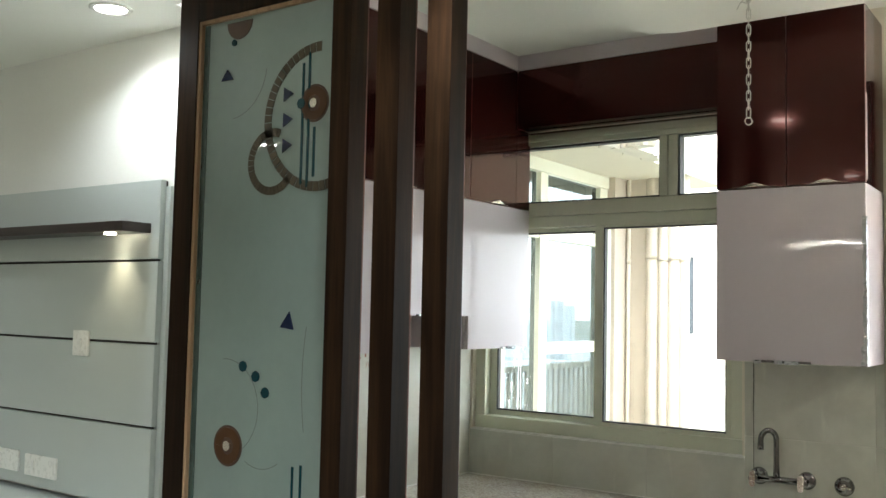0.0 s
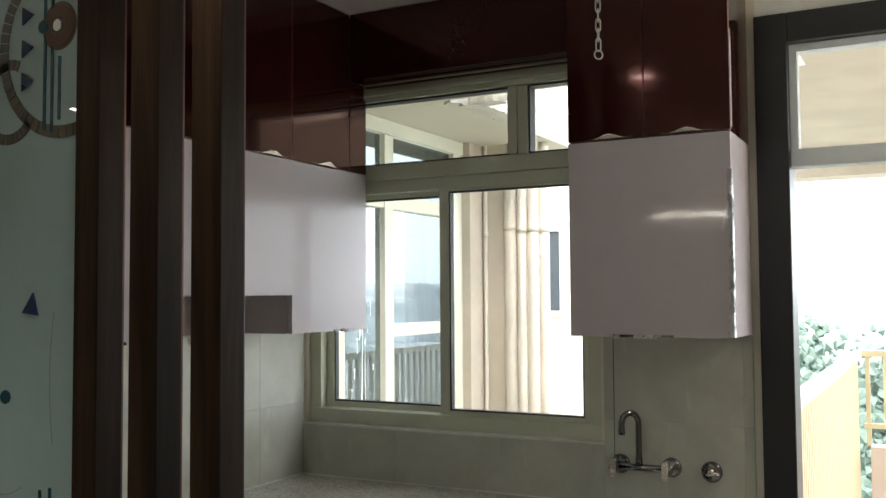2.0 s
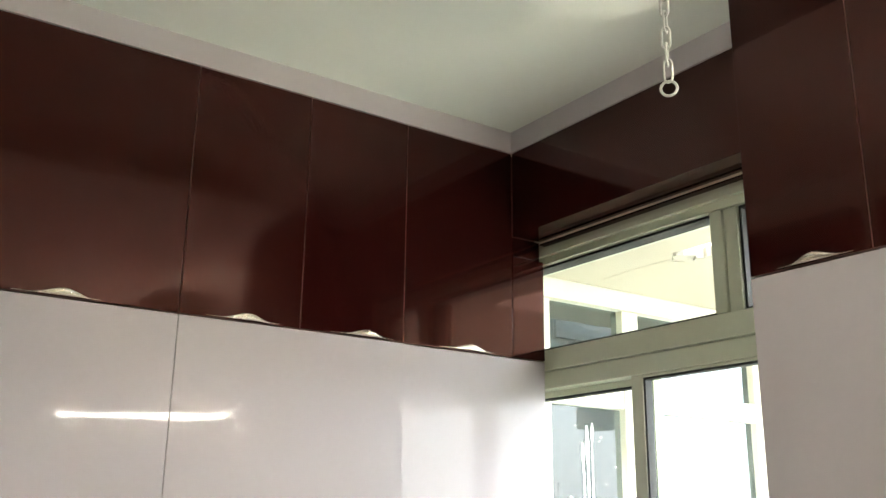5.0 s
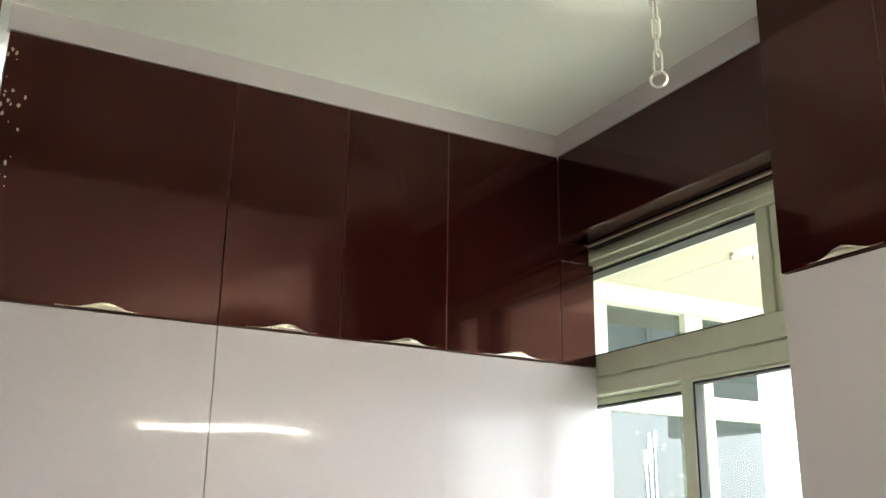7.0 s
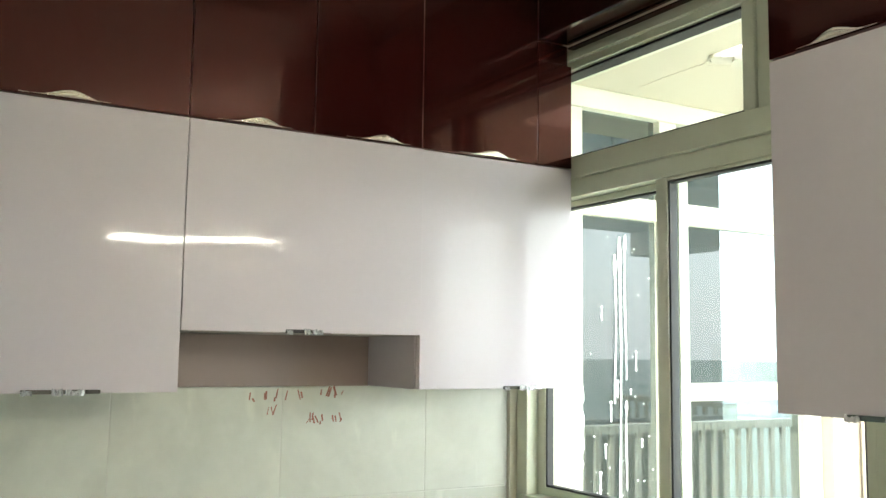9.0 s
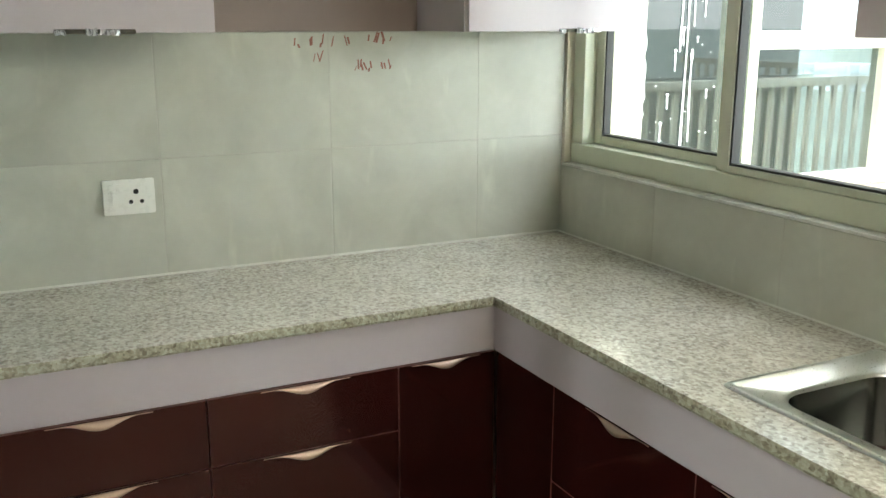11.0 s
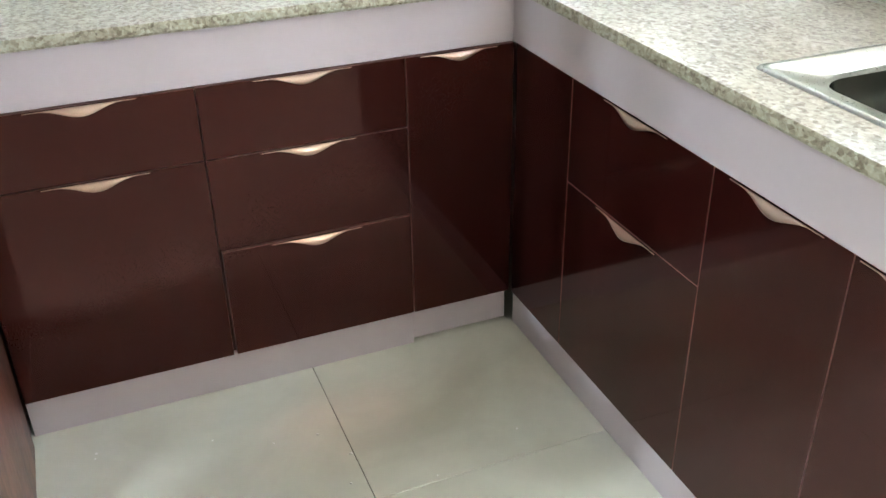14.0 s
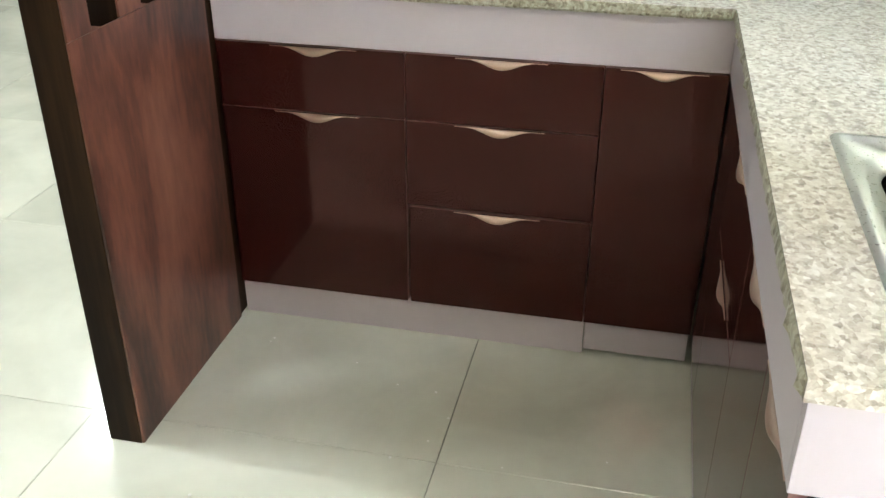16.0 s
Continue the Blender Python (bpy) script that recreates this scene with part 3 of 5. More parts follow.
def front_a(parent, x0, x1, z0, z1, mats, name="door", front=FRONT_A, gap=0.0012, thick=0.018, out=0.0):
    bm = bmesh.new()
    cuboid(bm, (x0 + gap, front, z0 + gap), (x1 - gap, front + thick, z1 - gap), 0.0012, side_mat=1, axis=1)
    edge_band(bm, 1)
    for v in bm.verts:
        v.co.y -= out * (v.co.x - x0) / (x1 - x0)
    return part(name, bm, mats, parent)


def front_b(parent, y0, y1, z0, z1, mats, name="door", front=FRONT_B, gap=0.0012, thick=0.018):
    bm = bmesh.new()
    cuboid(bm, (front, y0 + gap, z0 + gap), (front + thick, y1 - gap, z1 - gap), 0.0012, side_mat=1, axis=0)
    edge_band(bm, 0)
    return part(name, bm, mats, parent)


MA, MV = [MAROON, LIT_EDGE_MAROON], [MAUVE, EDGE_MAUVE]
LOW, FASCIA = 0.10, 0.742
BASE_Y, BASE_X = FRONT_A + 0.0195, FRONT_B + 0.0195


def base_unit_a(x0, x1, label):
    c = thing("base_cabinet", ((x0 + x1) / 2, -0.27, 0), label, "cabinet", "base cabinets")
    part("body", boxes(((x0 + .001, BASE_Y, LOW), (x1 - .001, -0.012, 0.738))), SHADOW_GAP, c, "cabinet body coloured dark as shade behind the fronts")
    return c


u = base_unit_a(-1.678, -1.227, "maroon gloss base cabinet with one drawer over a door")
d = front_a(u, -1.678, -1.227, 0.585, FASCIA, MA, "drawer_front")
wave_pull(d, to_a(-1.44, FASCIA - .003), FRONT_A, PALE_BRASS, -1)
d = front_a(u, -1.678, -1.227, LOW, 0.585, MA)
wave_pull(d, to_a(-1.44, 0.582), FRONT_A, PALE_BRASS, -1)
u = base_unit_a(-1.227, -0.788, "maroon gloss base cabinet with three drawers")
for z0, z1 in ((0.585, FASCIA), (0.372, 0.585), (LOW, 0.372)):
    d = front_a(u, -1.227 if z0 > .3 else -1.222, -0.788, z0, z1 - (0.004 if z0 < .3 else 0), MA, "drawer_front")
    wave_pull(d, to_a(-1.01, z1 - (0.003 if z0 > .3 else 0.007)), FRONT_A, PALE_BRASS, -1)
u = base_unit_a(-0.788, -0.532, "maroon gloss corner base cabinet with a narrow door")
d = front_a(u, -0.788, -0.532, LOW, FASCIA, MA)
wave_pull(d, to_a(-0.665, FASCIA - .003), FRONT_A, PALE_BRASS, -1, width=0.18, drop=0.018)


def base_unit_b(y1, y0, label):
    c = thing("base_cabinet", (-0.26, (y0 + y1) / 2, 0), label, "cabinet", "base cabinets")
    part("body", boxes(((BASE_X, y0 + .001, LOW), (-0.012, y1 - .001, 0.738))), SHADOW_GAP, c, "cabinet body coloured dark as shade behind the fronts")
    return c


u = base_unit_b(-0.545, -0.795, "maroon gloss corner cabinet with a plain front")
front_b(u, -0.795, -0.545, LOW, FASCIA, MA, "front_panel")
u = base_unit_b(-0.795, -1.250, "maroon gloss base cabinet with two deep drawers")
d = front_b(u, -1.250, -0.795, 0.516, FASCIA, MA, "drawer_front")
wave_pull(d, to_b(-1.02, FASCIA - .003), FRONT_B, PALE_BRASS, -1)
d = front_b(u, -1.250, -0.795, LOW, 0.516, MA, "drawer_front")
wave_pull(d, to_b(-1.02, 0.513), FRONT_B, PALE_BRASS, -1)
u = base_unit_b(-1.250, -1.553, "maroon gloss sink cabinet with a door")
d = front_b(u, -1.553, -1.250, LOW, FASCIA, MA)
wave_pull(d, to_b(-1.395, FASCIA - .003), FRONT_B, PALE_BRASS, -1)
u = base_unit_b(-1.553, -1.778, "maroon gloss end cabinet beside the balcony door")
d = front_b(u, -1.778, -1.553, LOW, FASCIA, MA)
wave_pull(d, to_b(-1.665, FASCIA - .003), FRONT_B, PALE_BRASS, -1, width=0.2)
part("side_panel", boxes(((FRONT_B + .02, -1.786, 0.02), (-0.012, -1.778, 0.738)), bevel=.001), MAROON, u)

# mauve band under the worktop and the plinths
single("fascia_board", boxes(((-1.678, -0.537, FASCIA + .002), (-0.5345, -0.519, 0.8545)), ((-0.534, -1.7715, FASCIA + .002), (-0.516, -0.5345, 0.8545)),
                             ((-0.534, -1.788, FASCIA + .002), (-0.012, -1.772, 0.8545)), bevel=0.001),
       MAUVE, "mauve laminate band under the granite worktop", "fascia")
pl = thing("plinth", (-1.2, -0.52, 0), "mauve laminate plinth under the base cabinets", "plinth")
part("plinth_board", boxes(((-1.678, -0.525, 0.001), (-0.786, -0.507, 0.0985)), bevel=.001), MAUVE, pl)
part("plinth_board", boxes(((-0.784, -0.521, 0.012), (-0.536, -0.503, 0.0985)), bevel=.001), MAUVE, pl)
part("plinth_board", boxes(((-0.519, -1.776, 0.001), (-0.501, -0.535, 0.0985)), bevel=.001), MAUVE, pl)

# ---- granite worktop with a cut-out for the sink ----
SX0, SX1, SY0, SY1 = -0.452, -0.042, -1.665, -1.212
worktop = thing("worktop", (-0.54, -0.54, 0.856), "speckled beige granite worktop in an L", "worktop")
for runs in ((((-1.678, -0.546), (-0.541, -0.001)),), (((-0.541, -0.546), (-0.001, -0.001)), ((-0.541, SY1 - .02), (-0.001, -0.546)), ((-0.541, SY0 + .02), (SX0 + .02, SY1 - .02)),
             ((SX1 - .02, SY0 + .02), (-0.001, SY1 - .02)), ((-0.541, -1.80), (-0.001, SY0 + .02)))):
    bm = bmesh.new()
    for a, b in runs:
        cuboid(bm, (a[0], a[1], 0.856), (b[0], b[1], TOP))
    bmesh.ops.remove_doubles(bm, verts=bm.verts, dist=0.0005)
    part("slab", bm, GRANITE, worktop)
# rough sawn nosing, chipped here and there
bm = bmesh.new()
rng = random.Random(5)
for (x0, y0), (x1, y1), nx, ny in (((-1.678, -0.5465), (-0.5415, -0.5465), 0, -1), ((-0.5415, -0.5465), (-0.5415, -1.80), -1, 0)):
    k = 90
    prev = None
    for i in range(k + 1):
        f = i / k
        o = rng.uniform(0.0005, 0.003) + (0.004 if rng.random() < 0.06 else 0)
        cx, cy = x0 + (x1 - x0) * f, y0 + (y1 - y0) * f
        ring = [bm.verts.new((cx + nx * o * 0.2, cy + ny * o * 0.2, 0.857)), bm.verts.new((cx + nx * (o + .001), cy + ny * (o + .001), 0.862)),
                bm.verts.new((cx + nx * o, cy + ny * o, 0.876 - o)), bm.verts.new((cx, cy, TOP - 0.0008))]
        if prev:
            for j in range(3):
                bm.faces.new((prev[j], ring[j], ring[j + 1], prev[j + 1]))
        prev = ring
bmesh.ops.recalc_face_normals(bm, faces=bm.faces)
part("nosing", bm, SHADED_SAWN_GRANITE, worktop, "rough cut granite edge, darkened for shade")
structure("caulk_bead", boxes(((-1.678, -0.009, TOP + .0005), (-0.009, -0.0075, TOP + .007)), ((-0.009, -1.80, TOP + .0005), (-0.0075, -0.0095, TOP + .006)), bevel=.0006), CAULK, "uneven white caulk along the worktop")

# ---- sink ----
sink = thing("sink", (-0.25, -1.44, 0.86), "stainless steel sink set into the granite worktop", "sink")
BX0, BX1, BY0, BY1, BR = -0.412, -0.10, -1.60, -1.285, 0.07


bm = bmesh.new()
levels = [(rounded(SX0, SX1, SY0, SY1, 0.012), 0.8805), (rounded(SX0 + .002, SX1 - .002, SY0 + .002, SY1 - .002, 0.012), 0.8845), (rounded(SX0 + .012, SX1 - .012, SY0 + .012, SY1 - .012, 0.012), 0.8845),
          (rounded(SX0 + .018, SX1 - .018, SY0 + .018, SY1 - .018, 0.012), 0.8815), (rounded(BX0, BX1, BY0, BY1, BR), 0.880), (rounded(BX0 + .006, BX1 - .006, BY0 + .006, BY1 - .006, BR - .006), 0.872),
          (rounded(BX0 + .014, BX1 - .014, BY0 + .014, BY1 - .014, BR - .01), 0.73), (rounded(BX0 + .05, BX1 - .05, BY0 + .05, BY1 - .05, BR - .03), 0.70)]
rings = [[bm.verts.new((x, y, z)) for x, y in pts] for pts, z in levels]
for k, (a, b) in enumerate(zip(rings, rings[1:])):
    for i in range(len(a)):
        j = (i + 1) % len(a)
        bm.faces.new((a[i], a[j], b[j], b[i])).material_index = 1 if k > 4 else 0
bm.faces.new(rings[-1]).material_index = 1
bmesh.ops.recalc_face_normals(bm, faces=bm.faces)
part("bowl", bm, [STEEL, DARKENED_BOWL_STEEL], sink, smooth=True)
part("drain", tube(bmesh.new(), [(-0.256, -1.44, 0.7005), (-0.256, -1.44, 0.7045)], 0.038, 24), CHROME, sink, "round chrome drain")

# ---- wall mixer tap ----
tap = thing("mixer_tap", (-0.01, -1.455, 1.03), "chrome wall mixer tap with a swan-neck spout", "tap")
for y in (-1.385, -1.565):
    part("flange", tube(tube(bmesh.new(), [(-0.0085, y, 1.03), (-0.013, y, 1.03), (-0.02, y, 1.03), (-0.03, y, 1.03)], [0.034, 0.034, 0.028, 0.016], 24),
                        [(-0.028, y, 1.03), (-0.075, y, 1.03)], 0.013, 18), CHROME, tap, smooth=True)
    bmh = tube(bmesh.new(), [(-0.074, y, 1.03), (-0.10, y, 1.03)], [0.019, 0.017], 20)
    hd = part("knob", bmh, CHROME, tap, smooth=True)
    bml = prism(bmesh.new(), rounded(-0.011, 0.011, -0.03, 0.032, 0.010), lambda a, b, n, y=y: Vector((-0.101 - n, y + a, 1.03 + b)), 0.008)
    bmesh.ops.bevel(bml, geom=bml.edges[:], offset=0.001, segments=1, affect="EDGES")
    part("lever", bml, BRIGHT_METAL, hd, "flat bright metal lever")
part("bridge", tube(bmesh.new(), [(-0.062, -1.38, 1.03), (-0.062, -1.57, 1.03)], 0.0125, 18), CHROME, tap, smooth=True)
pts = [(-0.062, -1.465, 1.03), (-0.062, -1.465, 1.06)] + [(-0.062, -1.465, 1.06 + .12 * i / 4) for i in range(1, 5)]
pts += [(-0.062 - 0.034 * (1 - math.cos(radians(a))) * 0.75, -1.465 + 0.034 * (1 - math.cos(radians(a))) * 0.66, 1.18 + 0.038 * math.sin(radians(a))) for a in range(15, 181, 15)]
pts += [(pts[-1][0], pts[-1][1], 1.165), (pts[-1][0], pts[-1][1], 1.146)]
part("spout", tube(bmesh.new(), pts, [0.013, 0.012] + [0.0108] * (len(pts) - 4) + [0.0122, 0.0122], 18), CHROME, tap, smooth=True)
valve = thing("stop_valve", (-0.01, -1.70, 1.025), "round chrome stop valve on the tiled wall", "valve")
part("escutcheon", tube(bmesh.new(), [(-0.0085, -1.70, 1.025), (-0.012, -1.70, 1.025), (-0.02, -1.70, 1.025), (-0.022, -1.70, 1.025)], [0.036, 0.036, 0.03, 0.022], 28), CHROME, valve, smooth=True)
part("stem", tube(tube(bmesh.new(), [(-0.02, -1.70, 1.025), (-0.034, -1.70, 1.025)], 0.012, 16), [(-0.031, -1.70, 1.025), (-0.031, -1.728, 1.022)], 0.0045, 10), BRIGHT_METAL, valve, smooth=True)

# ---- wall cabinets over the counter ----
XL = -1.655


def wall_unit_a(x0, x1, z0, z1, label):
    c = thing("wall_cabinet", ((x0 + x1) / 2, -0.15, z0), label, "cabinet", "wall cabinets")
    part("body", boxes(((x0 + .001, UP_A + .0195, z0 + .001), (x1 - .001, -0.001, z1 - .001))), CARCASS, c, "grey board cabinet body")
    return c


u = wall_unit_a(XL, -1.112, CAB_LOW, CAB_MID, "mauve gloss wall cabinet with one door")
d = front_a(u, XL, -1.112, CAB_LOW, CAB_MID, MV, front=UP_A, out=0.001)
foil_pull(d, to_a(-1.36, CAB_LOW + .003), UP_A, 0.16)
u = wall_unit_a(-1.112, -0.489, 1.629, CAB_MID, "mauve gloss wall cabinet over an open hood niche")
d = front_a(u, -1.112, -0.489, 1.629, CAB_MID, MV, front=UP_A, out=0.009)
foil_pull(d, to_a(-0.80, 1.632), UP_A, 0.12)
part("niche_back", boxes(((-1.109, -0.016, CAB_LOW), (-0.492, -0.002, 1.628))), NICHE_BOARD, u, "beige board at the back of the niche")
u = wall_unit_a(-0.489, -0.002, CAB_LOW, CAB_MID, "mauve gloss wall cabinet beside the window")
d = front_a(u, -0.489, 0.013, CAB_LOW, CAB_MID, MV, front=UP_A)
foil_pull(d, to_a(-0.16, CAB_LOW + .003), UP_A, 0.13)
part("cheek", boxes(((-0.492, UP_A + .02, CAB_LOW + .001), (-0.4885, -0.002, 1.628))), MAUVE, u)
for x0, x1, hx in ((XL, -1.112, -1.385), (-1.112, -0.798, -0.952), (-0.798, -0.489, -0.618), (-0.489, -0.109, -0.278)):
    u = wall_unit_a(x0, x1, CAB_MID, CAB_HIGH, "maroon gloss top cabinet reaching the ceiling trim")
    d = front_a(u, x0, x1, CAB_MID + .002, CAB_HIGH, MA, front=UP_A)
    wave_pull(d, to_a(hx, CAB_MID + .006), UP_A, BRIGHT_METAL, 1, width=0.19, drop=0.0165, skew=-0.15)
rng = random.Random(41)
smear = thing("plaster_smears", (XL, UP_A, 2.5), "dried white plaster smears on the edge of the maroon cabinet", "plaster smear")
for k in range(26):
    x, z, w = XL + .002 + abs(rng.gauss(0, .022)), 2.60 + rng.gauss(0, .06) if k % 2 else rng.uniform(2.35, 2.74), rng.uniform(.0014, .0048)
    ring = [(x + w * rng.uniform(.5, 1.1) * math.cos(6.2832 * i / 9), z + 1.7 * w * rng.uniform(.4, 1.1) * math.sin(6.2832 * i / 9)) for i in range(9)]
    part("smear", prism(bmesh.new(), ring, lambda a, b, n: Vector((a, UP_A - .0002 - n, b)), .0006), SPALL, smear)
# maroon boards that turn the corner over the window
single("corner_filler", boxes(((-0.1075, -0.310, CAB_MID + .003), (0.013, -0.292, 2.435)), ((-0.1075, -0.310, 2.4355), (-0.002, -0.292, 2.494)), bevel=.001), MAROON, "maroon gloss filler panel beside the window", "panel")
pelmet = thing("window_pelmet", (-0.1, -0.8, 2.496), "maroon gloss pelmet over the kitchen window", "pelmet")
part("front_board", boxes(((-0.1085, -1.318, 2.496), (-0.0905, -0.3125, CAB_HIGH)), bevel=.001), MAROON, pelmet)
part("soffit_board", boxes(((-0.090, -1.318, 2.497), (-0.001, -0.3125, 2.512)), bevel=.001), MAROON, pelmet)
part("soffit_board", boxes(((-0.003, -1.312, 2.4855), (0.0205, -0.3125, 2.4895)), bevel=.0005), MAROON, pelmet)
# block takes the shade colour so the corner gap stays dark
single("corner_block", boxes(((-0.10, -0.29, CAB_MID + .004), (-0.003, -0.002, CAB_HIGH))), SHADOW_GAP, "board behind the corner filler, coloured dark as gap shade", "panel")

# cabinet over the sink
u = thing("wall_cabinet", (-0.165, -1.58, CAB_LOW), "mauve gloss wall cabinet with peeling film above the sink", "cabinet", "wall cabinets")
part("body", boxes(((UP_B + .02, -1.842, CAB_LOW + .001), (-0.001, -1.323, CAB_MID - .001))), MAUVE, u)
d = front_b(u, -1.845, -1.320, CAB_LOW, CAB_MID, MV, front=UP_B)
foil_pull(d, to_b(-1.56, CAB_LOW + .003), UP_B, 0.2)
bm = bmesh.new()
rng = random.Random(9)
prev = None
for i in range(41):
    z = CAB_LOW + 0.004 + (CAB_MID - CAB_LOW - 0.12) * i / 40
    w = 0.004 + 0.008 * rng.random() + (0.008 if i < 6 else 0)
    ring = [bm.verts.new((UP_B - 0.0012 - 0.003 * rng.random(), -1.8415 + w, z)), bm.verts.new((UP_B - 0.004 - 0.003 * rng.random(), -1.8465, z)),
            bm.verts.new((UP_B + 0.006 + 0.006 * rng.random(), -1.8475 - 0.002 * rng.random(), z))]
    if prev:
        for j in range(2):
            bm.faces.new((prev[j], prev[j + 1], ring[j + 1], ring[j]))
    prev = ring
part("film", bm, FILM, d, "crumpled protective film along the door edge")
u = thing("wall_cabinet", (-0.165, -1.58, CAB_MID), "maroon gloss top cabinet with two doors above the sink", "cabinet", "wall cabinets")
part("body", boxes(((UP_B + .02, -1.842, CAB_MID + .001), (-0.001, -1.323, CAB_HIGH - .001))), MAROON, u)
for y0, y1, hy in ((-1.577, -1.320, -1.462), (-1.845, -1.577, -1.712)):
    d = front_b(u, y0, y1, CAB_MID + .002, CAB_HIGH, MA, front=UP_B)
    wave_pull(d, to_b(hy, CAB_MID + .006), UP_B, BRIGHT_METAL, 1, width=0.16, drop=0.015)

part("edge_strip", boxes(((UP_B + .001, -1.8475, CAB_MID + .012), (UP_B + .0185, -1.8452, 2.44)), bevel=.0005), EDGE_MAUVE, u, "pale unfinished edge strip")

# ---- partition of posts and etched glass ----
partition = thing("partition", (-1.72, -0.5, 0), "dark wood partition with posts and an etched glass panel", "partition")
part("base_panel", boxes(((PART_OUT + .006, -1.074, 0.001), (PART_IN - .006, 0.04, 0.86)), bevel=.001), POST_WOOD, partition)
part("cladding", boxes(((PART_IN - .005, -1.083, 0.001), (PART_IN, -0.56, 0.885)), bevel=.001), WALNUT, partition, "red walnut cladding on the kitchen side")
for y0, y1 in ((-0.728, -0.653), (-0.909, -0.826), (-1.085, -1.004)):
    part("post", boxes(((PART_OUT, y0, 0.001 if y0 < -1.0 else 0.861), (PART_IN - .0055, y1, LOW_CEIL)), bevel=.0015), POST_WOOD, partition)
for y0, y1 in ((-0.728, -0.653), (-0.909, -0.826), (-1.083, -1.006)):
    part("post_face", boxes(((PART_IN - .0052, y0, 0.8865), (PART_IN - .0005, y1, LOW_CEIL - .001)), bevel=.0008), WALNUT, partition, "red walnut face on the kitchen side")
part("ledge", boxes(((PART_OUT + .004, -1.003, 0.8605), (PART_IN - .0055, -0.910, 0.8675)), ((PART_OUT + .004, -0.825, 0.8605), (PART_IN - .0055, -0.729, 0.8675)), bevel=.001), WALNUT, partition, "walnut ledge between the posts")
part("post", boxes(((PART_OUT, -0.052, 0.861), (PART_IN - .0055, 0.042, LOW_CEIL)), bevel=.0015), POST_WOOD, partition)
part("head", boxes(((PART_OUT, -0.652, 2.600), (PART_IN - .0055, -0.053, LOW_CEIL)), bevel=.0015), POST_WOOD, partition)
part("bead", boxes(((-1.756, -0.066, 0.862), (-1.742, -0.0525, 2.599)), ((-1.756, -0.652, 2.586), (-1.742, -0.0665, 2.599)), bevel=.001), BEAD_WOOD, partition, "pale wood glazing bead")
pane = part("etched_pane", boxes(((-1.741, -0.652, 0.862), (-1.735, -0.053, 2.598))), FROSTED, partition, "frosted green glass with inlaid motifs")

part("bevel_edge", boxes(((-1.7425, -0.092, 0.864), (-1.7412, -0.0675, 2.584)), bevel=.0005), BEVEL_GLASS, pane, "dark green bevelled glass edge")


def motif(outline, mat, name, label="", depth=0.0015, lift=0.0):
    """A flat inlay on the living-room face of the pane; outlines run in y and z."""
    pts = [((a + 2.5) * 1.0093 - 2.508, (b - 1.674) * 1.0093 + 1.666) for a, b in outline]
    pts = [(min(max(a, -0.651), -0.068), b) for a, b in pts]
    return part(name, prism(bmesh.new(), pts, lambda y, z, n: Vector((-1.7412 - lift - n, y, z)), depth), mat, pane, label)


# mosaic rings cut into small tesserae
for cy, cz, r0, r1, a0, a1, k in ((-0.600, 2.232, 0.196, 0.226, -106, 92, 30), (-0.410, 2.108, 0.078, 0.104, -142, 112, 24)):
    for i in range(k):
        b0 = a0 + (a1 - a0) * i / k
        motif(arc_band(cy, cz, r0, r1, b0 + .35, a0 + (a1 - a0) * (i + 1) / k - .35, 3), AMBER, "tessera")
for cy, cz, r in ((-0.258, 1.226, 0.064), (-0.583, 2.272, 0.058)):
    motif(circle(cy, cz, r), DARK_BRONZE, "disc_rim", depth=.001)
    motif(arc_band(cy, cz, r * .42, r * .88, 0, 359.5, 40), BRONZE, "disc", "bronze coloured disc", depth=.003)
    motif(circle(cy, cz, r * .24, 16), BRIGHT_METAL, "button", "shiny round stud", depth=.008)
motif(arc_band(-0.247, 2.575, 0.0, 0.058, 180, 360, 16)[:17], DARK_BRONZE, "half_disc", depth=.002)
motif(circle(-0.225, 2.508, 0.011, 12), TEAL, "dot", depth=.004)
for cy, cz in ((-0.315, 1.475), (-0.372, 1.447), (-0.415, 1.400), (-0.530, 2.276)):
    motif(circle(cy, cz, 0.017, 8), TEAL, "dot", "teal faceted stone", depth=.004)
motif([(-0.470, 1.600), (-0.525, 1.594), (-0.507, 1.648)], BLUE, "triangle", depth=.004)
motif([(-0.170, 2.388), (-0.226, 2.388), (-0.197, 2.424)], BLUE, "triangle", depth=.004)
for cz in (2.312, 2.233, 2.153):
    motif([(-0.456, cz + .022), (-0.456, cz - .022), (-0.496, cz)], BLUE, "triangle", depth=.004)
for cy, z0, z1 in ((-0.538, 0.95, 1.192), (-0.571, 0.95, 1.200), (-0.535, 2.03, 2.40), (-0.560, 2.02, 2.43), (-0.585, 2.05, 2.20)):
    motif([(cy - .0045, z0), (cy + .0045, z0), (cy + .0045, z1), (cy - .0045, z1)], TEAL, "bar", depth=.002)
for cy, cz, r, a0, a1 in ((-0.235, 1.345, 0.150, 85, 265), (-0.215, 2.42, 0.16, 185, 265), (-1.55, 1.45, 0.985, -9, 9), (0.86, 1.62, 0.96, 172, 186), (-0.40, 1.30, 0.13, 235, 300)):
    motif(arc_band(cy, cz, r - .0012, r + .0012, a0, a1, 24), ETCH, "etched_line", depth=.0006)


# ---- ceiling lamps ----
LAMPS = []


